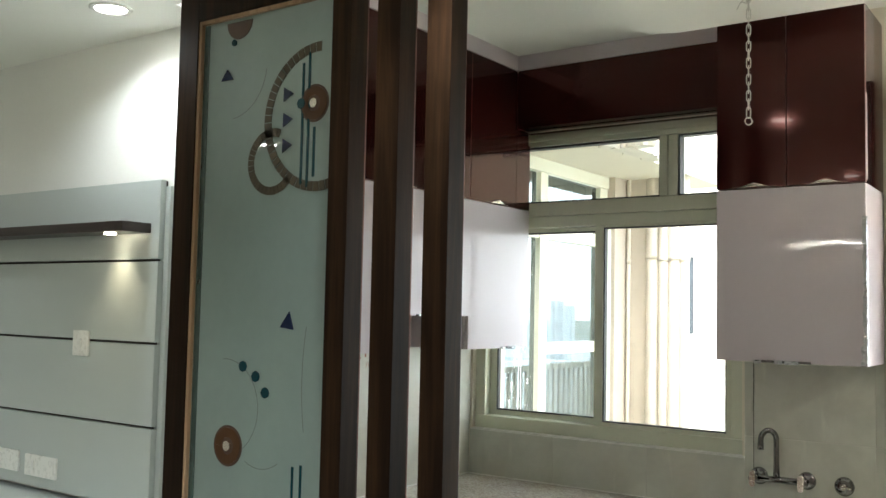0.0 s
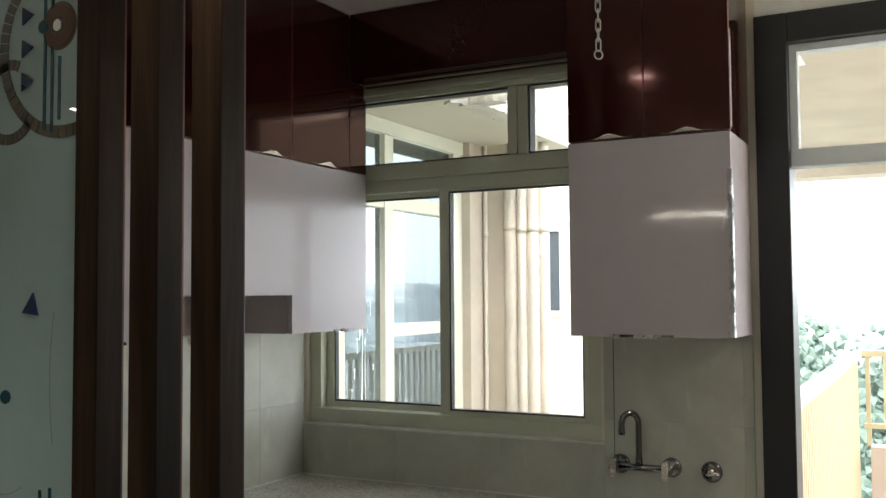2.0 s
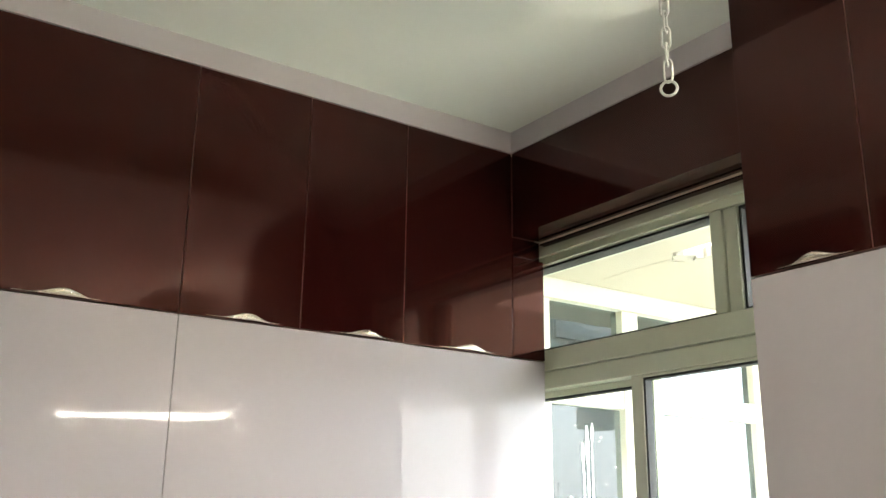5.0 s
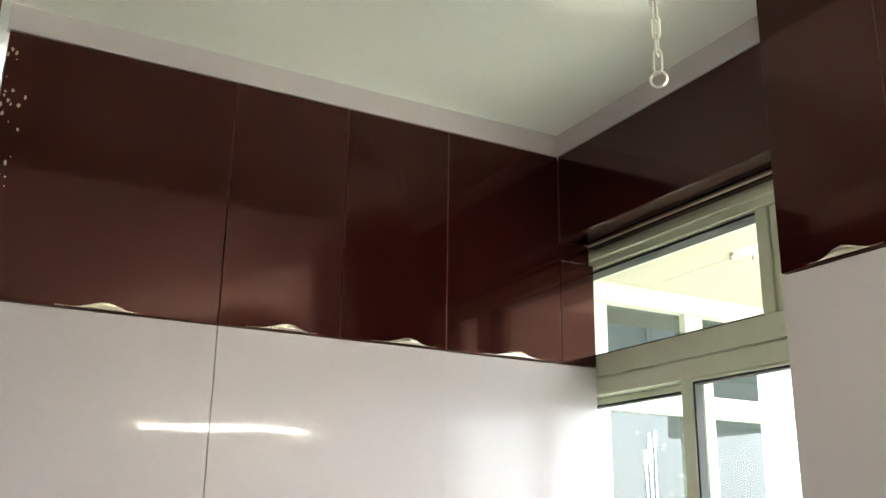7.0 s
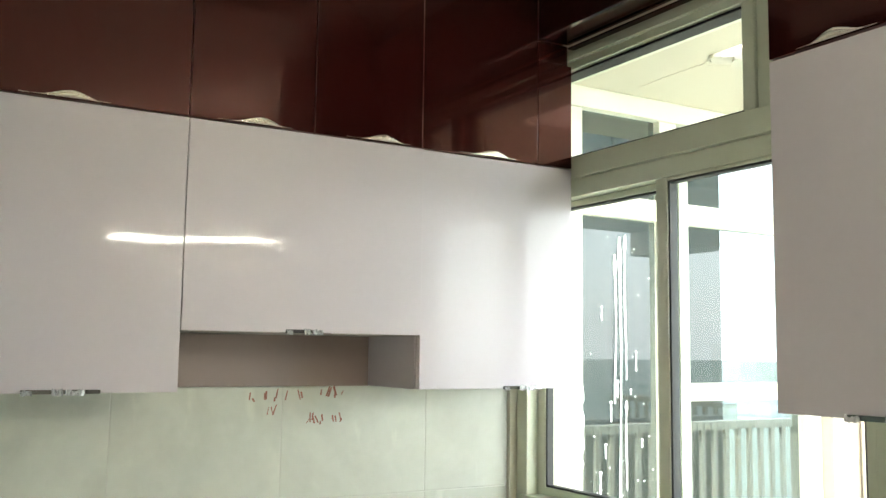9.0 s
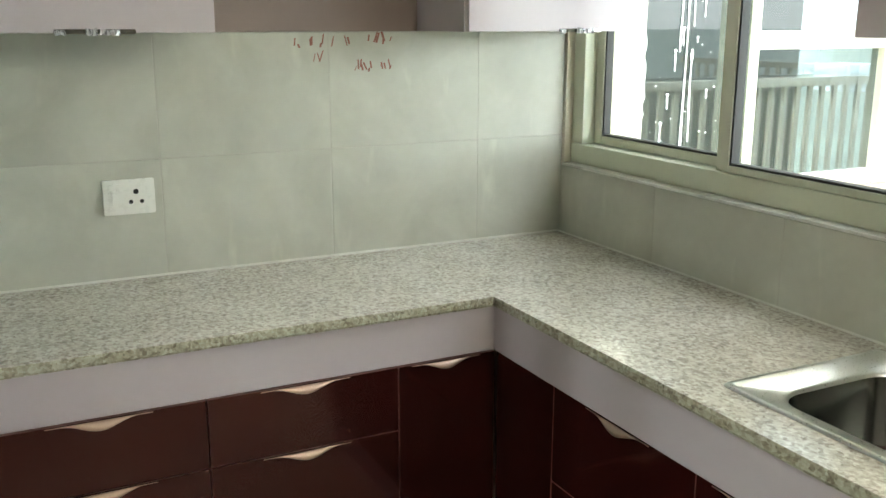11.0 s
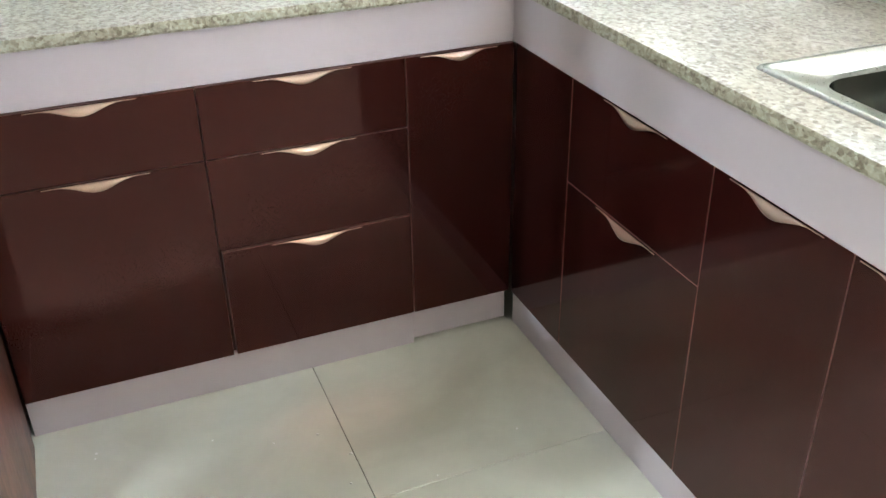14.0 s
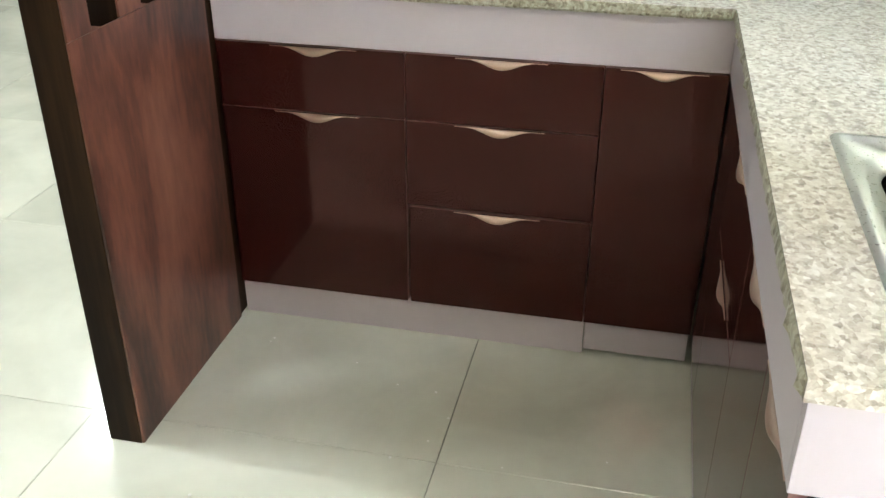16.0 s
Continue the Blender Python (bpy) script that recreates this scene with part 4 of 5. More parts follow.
def downlight(x, y, watts, cone=150, group="ceiling downlights"):
    t = thing("downlight", (x, y, LOW_CEIL), "round white recessed ceiling downlight, switched on, one of the set added as fill", "lamp", group)
    bm = bmesh.new()
    rr = [bm.verts.new((x + r * math.cos(a), y + r * math.sin(a), LOW_CEIL - h)) for r, h in ((0.075, 0.0005), (0.075, 0.006), (0.058, 0.008), (0.056, 0.0035)) for a in [2 * math.pi * k / 32 for k in range(32)]]
    for j in range(3):
        for k in range(32):
            bm.faces.new((rr[j * 32 + k], rr[j * 32 + (k + 1) % 32], rr[(j + 1) * 32 + (k + 1) % 32], rr[(j + 1) * 32 + k]))
    bmesh.ops.recalc_face_normals(bm, faces=bm.faces)
    part("rim", bm, SWITCH, t, smooth=True)
    part("lens", tube(bmesh.new(), [(x, y, LOW_CEIL - .004), (x, y, LOW_CEIL - .001)], 0.055, 28), LAMP_WHITE, t, "glowing diffuser")
    ld = bpy.data.lights.new("downlight_beam", "SPOT")
    ld.energy, ld.spot_size, ld.spot_blend, ld.shadow_soft_size, ld.color = watts, radians(cone), 0.6, 0.05, (0.95, 0.985, 1.0)
    lo = new("downlight_beam", ld)
    lo.location = (x, y, LOW_CEIL - 0.012)


# the strong lamp at (-4.2, -1.0) is unseen fill for the west-facing fronts
for x, y, w in ((-1.80, 0.38, 26), (-3.97, 1.93, 30), (-1.95, -1.12, 30), (-4.2, -1.0, 125), (-2.3, 2.4, 22), (-3.9, -2.3, 4)):
    downlight(x, y, w * LAMP, 104 if y == -1.12 else 150)


def tube_light(a, b, out, group="wall tube lights"):
    a, b = Vector(a), Vector(b)
    t = thing("tube_light", (a + b) / 2, "slim wall tube light, switched on", "lamp", group)
    n = Vector(out)
    side = (b - a).normalized()
    bm = bmesh.new()
    tube(bm, [a - side * .02 + n * .014, b + side * .02 + n * .014], 0.014, 8)
    part("body", bm, SWITCH, t)
    part("tube", tube(bmesh.new(), [a + n * .036, b + n * .036], 0.013, 14), TUBE_WARM, t, "glowing tube")


tube_light((-0.78, SOUTH, 2.135), (-0.03, SOUTH, 2.17), (0, 1, 0))
tube_light((WEST, -0.83, 2.285), (WEST, -0.20, 2.29), (1, 0, 0))

# ---- chain hanging from the ceiling ----
chain = thing("chain", (-0.860, -1.605, LOW_CEIL), "short galvanised chain with an end ring hanging from the ceiling", "chain")
PITCH, z, i = 0.0265, LOW_CEIL - 0.017, 0
part("hook", tube(bmesh.new(), [(-0.860, -1.605, LOW_CEIL + .01), (-0.860, -1.605, LOW_CEIL - .004)], 0.004, 8), GALVANISED, chain)
part("wire", tube(tube(bmesh.new(), [(-0.860, -1.605, LOW_CEIL - .05), (-0.856, -1.598, LOW_CEIL - .06), (-0.853, -1.578, LOW_CEIL - .052), (-0.852, -1.565, LOW_CEIL - .075)], 0.0016, 6),
                  [(-0.860, -1.605, LOW_CEIL - .052), (-0.858, -1.592, LOW_CEIL - .043), (-0.856, -1.575, LOW_CEIL - .06)], 0.0014, 6), GALVANISED, chain, "twisted wire end", smooth=True)
while z > 2.28:
    bm = bmesh.new()
    pts = []
    for k in range(20):
        a = 2 * math.pi * k / 20
        uu, vv = 0.0062 * math.cos(a), (0.0095 * math.sin(a)) + (0.0085 if math.sin(a) > 0 else -0.0085)
        t = radians(25 + 90 * (i % 2) + 6 * math.sin(i))
        pts.append((-0.860 + uu * math.cos(t), -1.605 + uu * math.sin(t), z + vv))
    tube(bm, pts, 0.0018, 7, closed=True)
    part("link", bm, GALVANISED, chain, smooth=True)
    z -= PITCH
    i += 1
part("ring", tube(bmesh.new(), [(-0.860 + 0.0115 * math.cos(a) * math.cos(radians(-50)), -1.605 + 0.0115 * math.cos(a) * math.sin(radians(-50)), z - .001 + 0.0115 * math.sin(a))
                                for a in [2 * math.pi * k / 26 for k in range(26)]], 0.0021, 8, closed=True), GALVANISED, chain, smooth=True)


# ---- switches and sockets ----
def socket(to3, w, h, label, switch_u=-0.03, holes=True, two=False):
    c = to3(0, 0, 0)
    s = thing("wall_socket", c, label, "socket")
    bm = prism(bmesh.new(), rounded(-w / 2, w / 2, -h / 2, h / 2, 0.004, 3), lambda a, b, n: to3(a, b, n), 0.008)
    part("plate", bm, SWITCH, s)
    part("module", prism(bmesh.new(), rounded(-w / 2 + .012, w / 2 - .012, -h / 2 + .01, h / 2 - .01, 0.003, 3), lambda a, b, n: to3(a, b, .008 + n), 0.0018), SWITCH, s)
    part("rocker", prism(bmesh.new(), rounded(switch_u - .011, switch_u + .011, -.018, .018, 0.002, 2), lambda a, b, n: to3(a, b, .0098 + n + .0012 * (b > 0) * (n > 0)), 0.003), SWITCH, s)
    if holes:
        for a, b, r in ((0.016, 0.013, 0.0066), (0.003, -0.012, 0.0052), (0.029, -0.012, 0.0052)):
            part("pin_hole", prism(bmesh.new(), circle(a, b, r, 12), lambda p, q, n: to3(p, q, .0092 + n), 0.0008), BLACK, s, "dark round pin hole")
    return s


socket(lambda a, b, n: Vector((-1.278 + a, -0.0082 - n, 1.092 + b)), 0.123, 0.087, "white wall socket with a switch on the tiled wall")

# ---- red pencil marks on the tiles ----
marks = thing("wall_marks", (-0.65, -0.0085, 1.42), "smudged red handwriting on the wall tiles, unreadable", "marking")
rng = random.Random(3)
for x0, x1, zc, k in ((-0.845, -0.735, 1.452, 7), (-0.70, -0.69, 1.457, 2), (-0.64, -0.565, 1.459, 6), (-0.79, -0.765, 1.415, 3), (-0.68, -0.625, 1.390, 7), (-0.605, -0.565, 1.392, 5)):
    for j in range(k):
        x = x0 + (x1 - x0) * (j + rng.random()) / k
        hh, ww, lean = rng.uniform(.010, .030), rng.uniform(.0025, .006), rng.uniform(-.010, .010)
        z = zc + rng.uniform(-.008, .006)
        part("stroke", prism(bmesh.new(), [(x, z), (x + ww, z), (x + ww + lean, z + hh), (x + lean, z + hh * .9)], lambda a, b, n: Vector((a, -0.0083 - n, b)), 0.0004), RED_INK, marks)

# ---- panelling with shelf in the living room ----
tv = thing("wall_panelling", (-1.54, 1.4, 0.9), "white wall panelling with dark grooves", "panelling")
zs = [0.90, 1.193, 1.203, 1.502, 1.512, 1.812, 1.822, 2.118]
for j in range(0, 8, 2):
    part("panel", boxes(((-1.57, 0.355, zs[j]), (-1.545, 2.6, zs[j + 1])), bevel=.001), PANEL_WHITE, tv)
part("backing", boxes(((-1.5445, 0.375, 0.90), (-1.5215, 2.6, 2.118))), GROOVE, tv, "dark backing showing in the grooves")
part("edge", boxes(((-1.5445, 0.330, 0.90), (-1.5215, 0.374, 2.095)), bevel=.001), PANEL_WHITE, tv)
sh = thing("floating_shelf", (-1.65, 1.4, 1.93), "dark wood floating shelf with a spot under it", "shelf")
part("board", boxes(((-1.70, 0.40, 1.918), (-1.571, 2.3, 1.955)), bevel=.002), SHELF_WOOD, sh)
part("spot_lens", tube(bmesh.new(), [(-1.635, 0.56, 1.913), (-1.635, 0.56, 1.9175)], 0.022, 18), SPOT_WARM, sh, "small glowing spot")
ld = bpy.data.lights.new("shelf_beam", "SPOT")
ld.energy, ld.spot_size, ld.spot_blend, ld.shadow_soft_size, ld.color = 3.0 * LAMP, radians(95), 0.8, 0.02, (1.0, 0.82, 0.55)
lo = new("shelf_beam", ld)
lo.location = (-1.635, 0.56, 1.908)
tvp = lambda y0, z0: (lambda a, b, n: Vector((-1.5705 - n, y0 - a, z0 + b)))
socket(tvp(0.803, 1.494), 0.10, 0.10, "small white switch plate on the panelling", 0.0, False)
socket(tvp(1.04, 0.985), 0.22, 0.085, "wide white socket plate on the panelling", -0.05, False)
socket(tvp(1.31, 0.99), 0.22, 0.085, "wide white socket plate on the panelling", -0.05, False)
led = thing("media_ledge", (-1.7, 1.5, 0.0), "white ledge cabinet under the panelling", "cabinet")
part("top", boxes(((-1.93, 0.345, 0.84), (-1.5215, 2.7, 0.878)), bevel=.003), PANEL_WHITE, led)
part("body", boxes(((-1.90, 0.37, 0.0), (-1.534, 2.68, 0.839))), PANEL_WHITE, led)

# ---- crumbs on the floor ----
rng = random.Random(11)
for k in range(16):
    x, y = rng.uniform(-1.6, -0.6), rng.uniform(-1.5, -0.62)
    bm = bmesh.new()
    bmesh.ops.create_icosphere(bm, subdivisions=1, radius=rng.uniform(.0018, .0035))
    for v in bm.verts:
        v.co = Vector((v.co.x * rng.uniform(.7, 1.6), v.co.y, v.co.z * .5)) + Vector((x, y, .0012))
    single("crumb", bm, SPECK, "tiny white crumb lying on the floor tiles", "crumb", "crumbs on the floor")

# ---- outside: glazed screen, column, pipes ----
YS0, YS1 = -0.02, 0.04
scr = thing("glazed_screen", (0.9, 0.0, 0.93), "cream aluminium glazed screen outside the window", "screen")
for x0, x1 in ((0.17, 0.29), (0.64, 0.722), (1.375, 1.475)):
    part("post", boxes(((x0, YS0, 0.93), (x1, YS1, 2.417)), bevel=.004), OUTER_PAINT, scr)
for x0, x1 in ((0.291, 0.639), (0.723, 1.374)):
    part("transom", boxes(((x0, YS0 + .004, 2.055), (x1, YS1, 2.13)), bevel=.004), OUTER_PAINT, scr)
    part("bottom_rail", boxes(((x0, YS0 + .004, 0.93), (x1, YS1, 0.985)), bevel=.004), OUTER_PAINT, scr)
part("mid_rail", boxes(((0.723, YS0 + .004, 1.425), (1.374, YS1, 1.487)), bevel=.004), OUTER_PAINT, scr)
part("head", boxes(((0.17, YS0 - .01, 2.418), (1.475, YS1, 2.488))), OUTER_PAINT, scr)
for x0, x1, z0, z1 in ((0.291, 0.639, 0.986, 2.054), (0.291, 0.639, 2.131, 2.417), (0.723, 1.374, 2.131, 2.417), (0.723, 1.374, 1.488, 2.054), (0.723, 1.374, 0.986, 1.424)):
    p = part("pane", sheet(1, 0.010, x0, x1, z0, z1), TINTED_PANE, scr, "dark tinted glass pane")
    p.visible_shadow = False
    if z0 == 0.986 and x0 < .5:
        drip_pane = p
rng = random.Random(2)
for x, z1, z0, w in ((0.452, 1.93, 1.42, .0042), (0.474, 1.99, 1.03, .0052), (0.498, 2.0, 1.50, .0042), (0.500, 1.43, 1.13, .0036), (0.432, 1.43, 1.36, .0036), (0.408, 1.29, 1.24, .0036),
                     (0.462, 1.50, 1.44, .0034), (0.385, 1.20, 1.12, .0036), (0.520, 1.47, 1.45, .003), (0.545, 1.60, 1.53, .003), (0.393, 1.75, 1.70, .003), (0.57, 1.30, 1.27, .003)):
    k, left_edge, right_edge, ph = 14, [], [], rng.uniform(0, 6)
    for i in range(k + 1):
        f = i / k
        width = w * (1.9 * math.sin(math.pi * min(1.0, (f + .02) * 5)) if f < .1 else (.62 + .25 * math.sin(9 * f + ph))) * (1.0 if f < .96 else .6)
        mid = x + .0035 * math.sin(5 * f + ph) * min(1.0, (z1 - z0) * 2) + rng.uniform(-.0006, .0006)
        left_edge.append((mid - abs(width) - .0006, z1 + (z0 - z1) * f))
        right_edge.append((mid + abs(width) + .0006, z1 + (z0 - z1) * f))
    part("drip", prism(bmesh.new(), left_edge + right_edge[::-1], lambda a, b, n: Vector((a, 0.0079 - n, b)), 0.001), WHITE_DRIP, drip_pane, "dried white paint drip")
for k in range(40):
    x, z, w = rng.uniform(.34, .62), rng.uniform(.99, 1.25) if k % 3 else rng.uniform(1.25, 2.0), rng.uniform(.0012, .003)
    part("spatter", prism(bmesh.new(), circle(x, z, w, 6), lambda a, b, n: Vector((a, 0.0079 - n, b)), 0.0008), WHITE_DRIP, drip_pane)
bm, prev = bmesh.new(), None
for i in range(41):
    z = 0.99 + 1.05 * i / 40
    w = 0.006 + 0.012 * rng.random() + (.01 if 8 < i < 20 else 0)
    ring = [bm.verts.new((0.2905, 0.0045, z)), bm.verts.new((0.2905 + w * .7, 0.002, z)), bm.verts.new((0.2905 + w, 0.008, z))]
    if prev:
        for a in range(2):
            bm.faces.new((prev[a], ring[a], ring[a + 1], prev[a + 1]))
    prev = ring
part("sealant", bm, WHITE_DRIP, drip_pane, "ragged white sealant along the pane")
structure("outer_low_wall", boxes(((0.15, -0.06, -0.3), (1.65, 0.08, 0.929))), CONCRETE, "plastered low wall outside")
col = structure("outer_column", boxes(((1.65, -0.20, -12), (2.05, 0.05, 6.0)), ((1.476, -0.07, -12), (1.6495, 0.05, 6.0))), CONCRETE, "stained plaster column outside")
for y, r, x in ((-0.245, 0.045, 1.66), (-0.315, 0.028, 1.64), (-0.375, 0.034, 1.66), (-0.43, 0.03, 1.69), (-0.09, 0.012, 1.635)):
    t = thing("drain_pipe", (x, y, -3), "cream painted drain pipe on the outer column", "pipe", "drain pipes")
    part("pipe", tube(bmesh.new(), [(x, y, -12), (x, y, 6)], r, 16), PIPE, t, smooth=True)
    for z in (0.75, 1.95):
        part("clamp", tube(bmesh.new(), [(x, y, z + r), (x, y, z + r + .03)], r + .004, 16), PIPE, t, smooth=True)
structure("outer_ceiling", boxes(((0.15, -0.50, 2.49), (2.2, 0.5, 2.64)), ((0.15, -1.31, 2.49), (0.40, -0.5005, 2.64))), SOFFIT, "cream plaster soffit over the outer ledge")

spall = thing("broken_plaster", (0.6, -0.55, 2.49), "broken white plaster along the edge of the outer soffit", "plaster damage")
rng = random.Random(17)
for cx, cy, rx, ry, drop in ((0.46, -0.50, .06, .04, .012), (0.53, -0.56, .09, .07, .02), (0.65, -0.57, .10, .08, .016), (0.78, -0.56, .09, .07, .012), (0.50, -0.65, .06, .09, .014), (0.90, -0.54, .08, .05, .01)):
    k = 22
    ring = [(cx + rx * rng.uniform(.7, 1.15) * math.cos(6.2832 * i / k), cy + ry * rng.uniform(.65, 1.2) * math.sin(6.2832 * i / k)) for i in range(k)]
    part("flake", prism(bmesh.new(), ring, lambda a, b, n: Vector((a, b, 2.505 - n)), drop + .014), SPALL, spall)
for (x0, y0), (x1, y1) in (((0.445, -0.44), (0.457, -0.11)), ((0.56, -0.47), (0.47, -0.42)), ((0.20, -0.03), (0.30, -0.035))):
    pts = [(x0 + (x1 - x0) * i / 10 + rng.uniform(-.004, .004), y0 + (y1 - y0) * i / 10 + rng.uniform(-.004, .004)) for i in range(11)]
    wide = (.003, 0) if abs(y1 - y0) > abs(x1 - x0) else (0, .003)
    ring = [(a + wide[0] * rng.uniform(.6, 1.6), b + wide[1] * rng.uniform(.6, 1.6)) for a, b in pts] + [(a - wide[0], b - wide[1]) for a, b in reversed(pts)]
    part("crack", prism(bmesh.new(), ring, lambda a, b, n: Vector((a, b, 2.4898 - n)), .001), CONCRETE, spall, "brown crack line")

# neighbouring wall with a small window
nb = thing("neighbour_wall", (6.5, 2.5, -12), "pale wing of the building with small windows", "building")
part("wall", boxes(((4.75, 0.25, -12), (9, 1.15, 10))), CREAM_WALL, nb)
for z in (1.48, 4.5, -1.8):
    w = part("window", boxes(((4.70, 0.62, z - .05), (4.749, 0.80, z)), ((4.70, 0.62, z + .72), (4.749, 0.80, z + .77)), ((4.70, 0.59, z - .05), (4.749, 0.62, z + .77)), ((4.70, 0.80, z - .05), (4.749, 0.83, z + .77))), OUTER_PAINT, nb)
    part("pane", boxes(((4.73, 0.62, z), (4.7485, 0.80, z + .72))), DARK_PANE, w, "dark window pane")

# block across the gap, dark grey because its shade is in the colour
nb = thing("opposite_block", (3, 9, -25), "apartment block across the gap, its shade put into dark grey", "building")
part("wall", boxes(((-3, 6, -25), (7.4, 14, 16))), SHADED_BLOCK, nb)
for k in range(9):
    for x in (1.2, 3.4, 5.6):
        w = part("window", boxes(((x, 5.95, -8.2 + 3 * k), (x + 1.3, 5.999, -6.9 + 3 * k))), SHADED_BLOCK, nb)
        part("pane", boxes(((x + .06, 5.94, -8.14 + 3 * k), (x + 1.24, 5.9495, -6.96 + 3 * k))), SHADED_BLOCK_PANE, w, "dark window pane")

# railing beyond the screen
rl = thing("far_railing", (2.6, 1.2, 0.2), "cream balcony railing beyond the glazed screen", "railing")
part("top_rail", boxes(((0.6, 1.18, 1.19), (4.7, 1.22, 1.235))), RAIL_WHITE, rl)
part("bottom_rail", boxes(((0.6, 1.185, 0.62), (4.7, 1.215, 0.66))), RAIL_WHITE, rl)
for k in range(45):
    x = 0.63 + 0.09 * k
    part("baluster", boxes(((x, 1.19, 0.661), (x + .028, 1.21, 1.189))), RAIL_WHITE, rl)
structure("far_ledge", boxes(((0.4, 1.12, -0.3), (4.74, 1.28, 0.619))), PARAPET, "plaster ledge under the far railing")

# ---- balcony ----
structure("balcony_floor", boxes(((0.15, -4.2, -0.2), (4.6, -1.80, -0.02))), PARAPET, "pale balcony floor")
structure("balcony_ceiling", boxes(((0.15, -4.2, 2.72), (1.5, -1.86, 2.85)), ((1.5005, -4.2, 2.72), (4.6, -1.40, 2.85)), ((4.3, -4.2, 2.5), (4.6, -1.40, 2.7195))), CONCRETE, "beige balcony ceiling")
structure("balcony_parapet", boxes(((4.02, -4.2, -0.0195), (4.2, -1.94, 0.54)), ((0.2, -1.90, -0.0195), (4.2, -1.82, 0.12))), PARAPET, "low balcony parapet")
rl = thing("balcony_railing", (2.1, -1.86, 0.12), "yellow painted slatted balcony railing with a white top rail", "railing")
part("top_rail", boxes(((0.2, -1.895, 1.16), (4.05, -1.825, 1.205)), bevel=.004), RAIL_WHITE, rl)
for k in range(64):
    x = 0.22 + 0.06 * k
    part("slat", boxes(((x, -1.87, 0.121), (x + .045, -1.85, 1.159))), RAIL_PAINT, rl)
rl = thing("balcony_railing", (4.08, -3, 0.54), "cream balcony railing with upright bars", "railing")
part("top_rail", boxes(((4.05, -4.2, 1.17), (4.11, -1.84, 1.215)), bevel=.004), RAIL_PAINT, rl)
part("bottom_rail", boxes(((4.06, -4.2, 0.665), (4.10, -1.9, 0.70))), RAIL_PAINT, rl)
for k in range(20):
    y = -1.93 - 0.115 * k
    part("bar", boxes(((4.066, y - .015, 0.541 if k % 5 == 0 else 0.7005), (4.094, y + .015, 1.1695))), RAIL_PAINT, rl)

# ---- distance ----
bm = bmesh.new()
bmesh.ops.create_grid(bm, x_segments=1, y_segments=1, size=3000)
bmesh.ops.translate(bm, verts=bm.verts, vec=(0, 0, -25))
structure("ground", bm, GROUND, "grey-green far ground")


def tree(x, y, base, height, seed):
    """Tapered trunk with limbs and a crown of many small leaf clumps."""
    rg = random.Random(seed)
    t = thing("tree", (x, y, base), "leafy tree below the balcony, its green greyed for haze", "tree", "trees below")
    bm = bmesh.new()
    h = height * .55
    tube(bm, [(x, y, base), (x + .1, y, base + h * .5), (x, y + .1, base + h)], [height * .03, height * .022, height * .012], 8)
    for k in range(5):
        a = rg.uniform(0, 6.28)
        l = height * rg.uniform(.16, .28)
        z = base + h * rg.uniform(.6, 1)
        tube(bm, [(x, y, z), (x + l * .5 * math.cos(a), y + l * .5 * math.sin(a), z + l * .5), (x + l * math.cos(a), y + l * math.sin(a), z + l)], [height * .012, height * .008, height * .003], 6)
    part("trunk", bm, BARK, t)
    verts, faces = [], []
    for k in range(1500):
        a, b, r = rg.uniform(0, 6.28), rg.uniform(-.7, 1.57), rg.uniform(.55, 1.0) ** .5
        rad = height * .33 * r * (1 + .25 * math.sin(3 * a + seed))
        c = Vector((x + rad * math.cos(a) * math.cos(b), y + rad * math.sin(a) * math.cos(b), base + height * .66 + rad * .95 * math.sin(b)))
        s = height * rg.uniform(.008, .02)
        u_ = Vector((rg.gauss(0, 1), rg.gauss(0, 1), rg.gauss(0, 1))).normalized()
        v_ = u_.orthogonal().normalized()
        w_ = u_.cross(v_)
        o = len(verts)
        verts += [c + s * u_, c + s * v_, c - s * u_ * .8, c - s * v_, c + s * .7 * w_, c - s * .6 * w_]
        faces += [(o, o + 1, o + 4), (o + 1, o + 2, o + 4), (o + 2, o + 3, o + 4), (o + 3, o, o + 4), (o + 1, o, o + 5), (o + 2, o + 1, o + 5), (o + 3, o + 2, o + 5), (o, o + 3, o + 5)]
    me = bpy.data.meshes.new("crown")
    me.from_pydata([v - Vector((x, y, base)) for v in verts], [], faces)
    me.materials.append(LEAF)
    ob = new("crown", me)
    ob.parent = t
    ORIGIN[ob] = Vector((x, y, base))


for k, (x, y, h) in enumerate(((34, -6, 23), (40, -1, 24), (46, -10, 25), (38, -14, 22), (55, 4, 24), (60, -4, 25), (52, -18, 25), (70, 10, 24))):
    tree(x, y, -25, h, k + 1)
rng = random.Random(21)
for k in range(26):
    a = radians(rng.uniform(18, 82))
    dist = rng.uniform(220, 520)
    x, y = dist * math.cos(a), dist * math.sin(a)
    w, h = rng.uniform(12, 30), rng.uniform(8, 32)
    t = thing("far_building", (x, y, -25), "city block far away, paled in colour for haze", "building", "far city")
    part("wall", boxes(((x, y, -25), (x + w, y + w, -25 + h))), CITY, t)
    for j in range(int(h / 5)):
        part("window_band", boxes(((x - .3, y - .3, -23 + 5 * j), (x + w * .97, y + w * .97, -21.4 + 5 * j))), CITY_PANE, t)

# ---- wall tiles (pieces) ----
mesh_of = {}


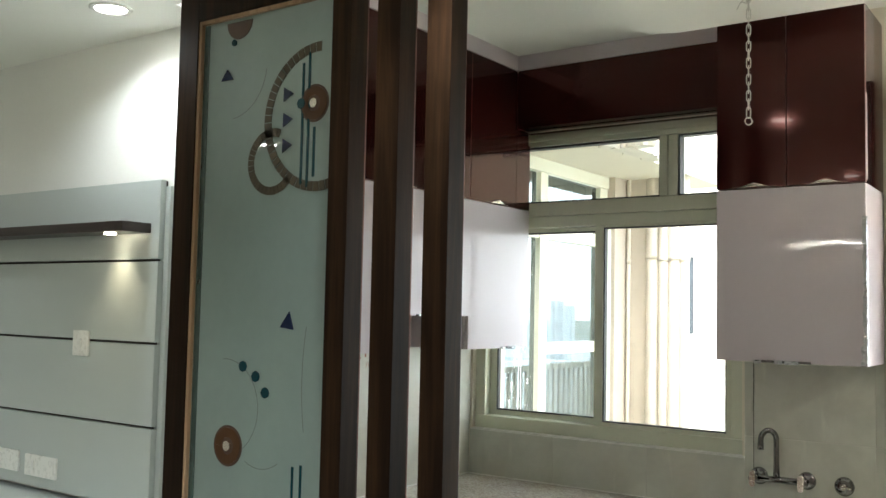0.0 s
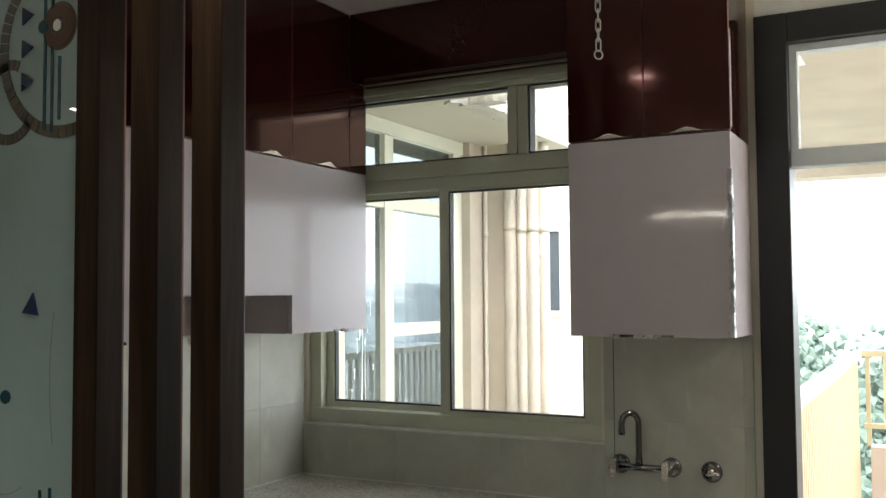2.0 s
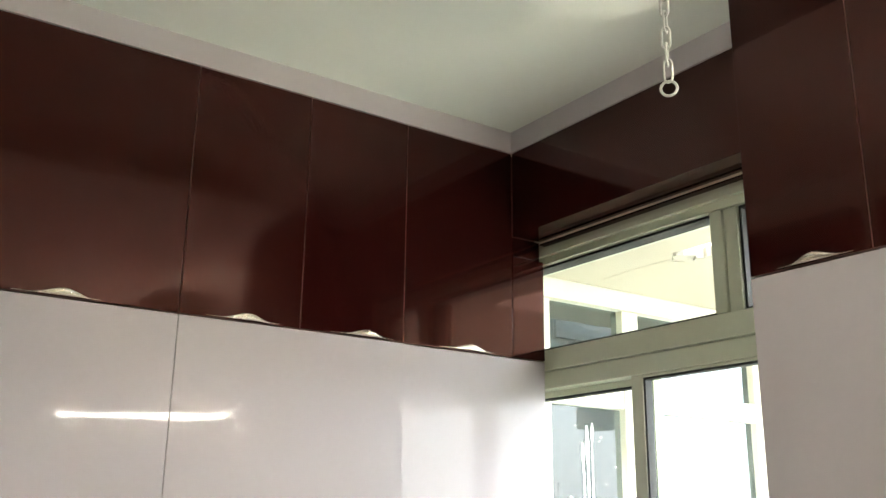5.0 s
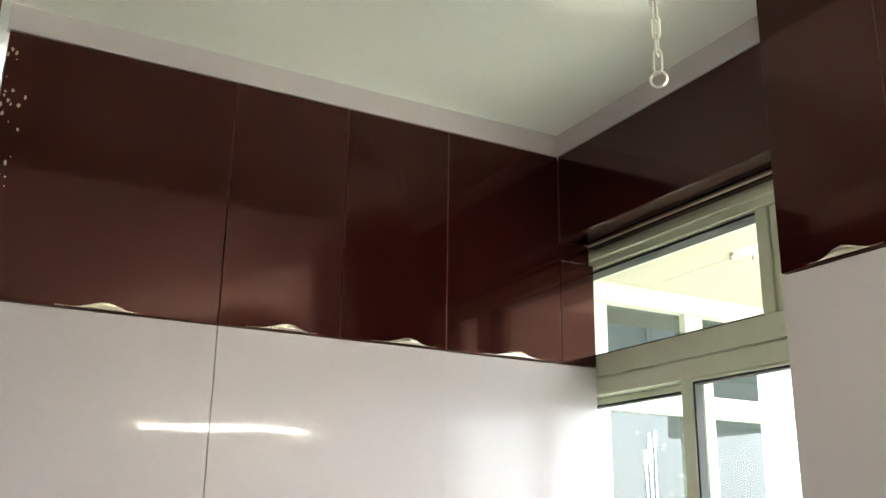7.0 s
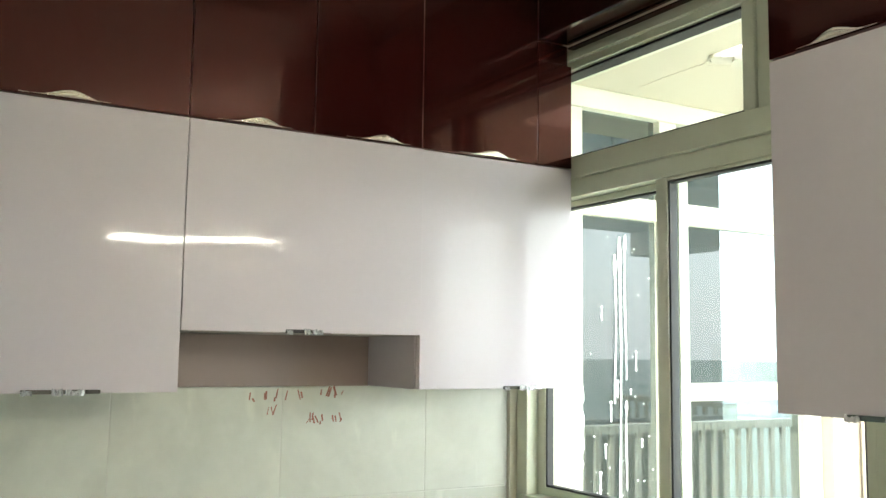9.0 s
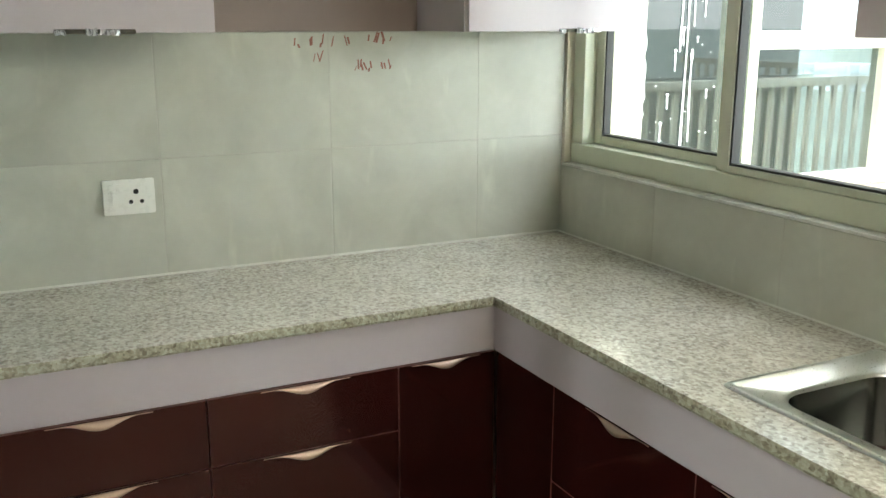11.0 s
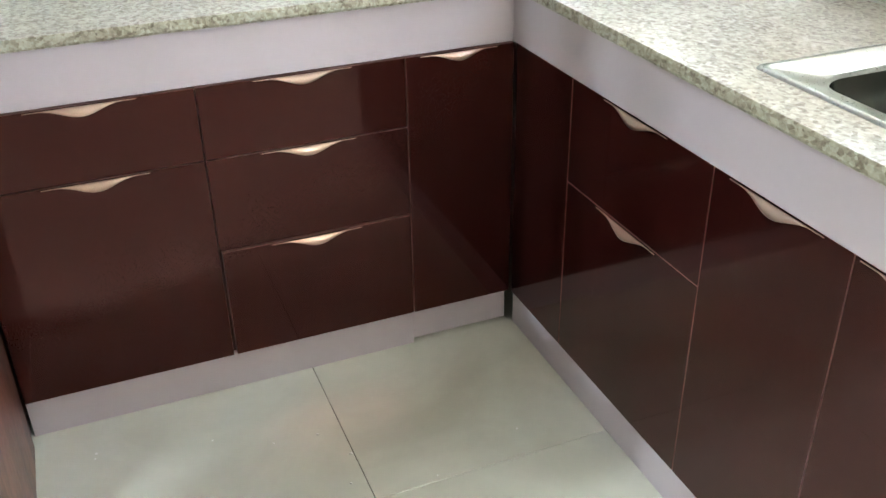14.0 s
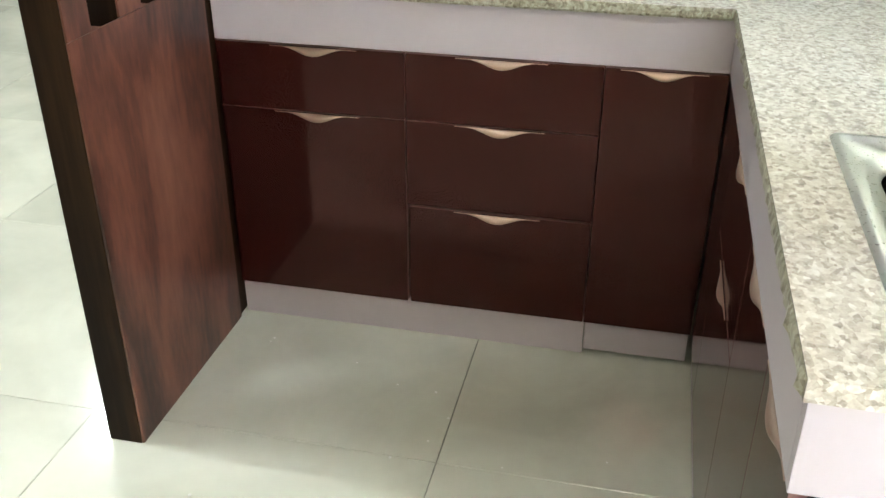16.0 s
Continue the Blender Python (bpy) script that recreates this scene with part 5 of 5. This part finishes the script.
def tile_piece(parent, a, b, mat, axis, bevel=0.0012):
    """One tile: a thin slab with eased edges; tiles of one size share a mesh."""
    size = tuple(round(b[i] - a[i], 4) for i in range(3))
    key = (size, mat.name, axis)
    if key not in mesh_of:
        bm = bmesh.new()
        cuboid(bm, [-s / 2 for s in size], [s / 2 for s in size])
        top = [e for e in bm.edges]
        bmesh.ops.bevel(bm, geom=top, offset=min(bevel, min(size) * .4), segments=1, affect="EDGES")
        me = bpy.data.meshes.new("tile")
        bm.to_mesh(me)
        bm.free()
        me.materials.append(mat)
        mesh_of[key] = me
    ob = new("tile", mesh_of[key])
    ob.location = [(a[i] + b[i]) / 2 for i in range(3)]
    ob.parent = parent
    return ob


G = 0.0007
xs = [-1.674, -1.646, -1.196, -0.746, -0.296, -0.0015]
zs = [0.735, 0.883, 1.181, 1.4885]
for z0, z1 in zip(zs[1:], zs[2:]):
    for x0, x1 in zip(xs, xs[1:]):
        tile_piece(wall_kitchen, (x0 + G, -0.0078, z0 + G), (x1 - G, -0.0002, z1 - G), TILE, 1)
ys = [-1.843, -1.81, -1.362, -1.325, -0.912, -0.462, -0.012]
for j, (z0, z1) in enumerate(((0.883, 1.181), (1.181, 1.4885))):
    for y0, y1 in zip(ys, ys[1:]):
        if y0 > -1.33:
            if j:
                continue
            z1 = 1.0905
        tile_piece(wall_window, (-0.0078, y0 + G, z0 + G), (-0.0002, y1 - G, z1 - G), TILE, 0)
        z1 = 1.181 if not j else 1.4885
part("tile_bed", boxes(((-1.673, -0.0069, 0.884), (-0.002, -0.0001, 1.488))), GROUT, wall_kitchen)
part("tile_bed", boxes(((-0.0069, -1.842, 0.884), (-0.0001, -1.33, 1.488)), ((-0.0069, -1.329, 0.884), (-0.0001, -0.013, 1.085))), GROUT, wall_window)

part("open_joint", boxes(((-0.0079, -1.3632, 0.99), (-0.007, -1.3608, 1.487))), GROOVE, wall_window)

# ---- floor tiles (pieces) ----
S = 0.8
x = -1.048 - 6 * S
while x < -0.01:
    y = -1.0 - 4 * S
    while y < NORTH:
        a, b = (max(x, WEST), max(y, SOUTH)), (min(x + S, -0.001), min(y + S, NORTH))
        if b[0] - a[0] > .02 and b[1] - a[1] > .02:
            tile_piece(floor, (a[0] + .0008, a[1] + .0008, -0.0085), (b[0] - .0008, b[1] - .0008, 0.0), FLOOR, 2, .0008)
        y += S
    x += S
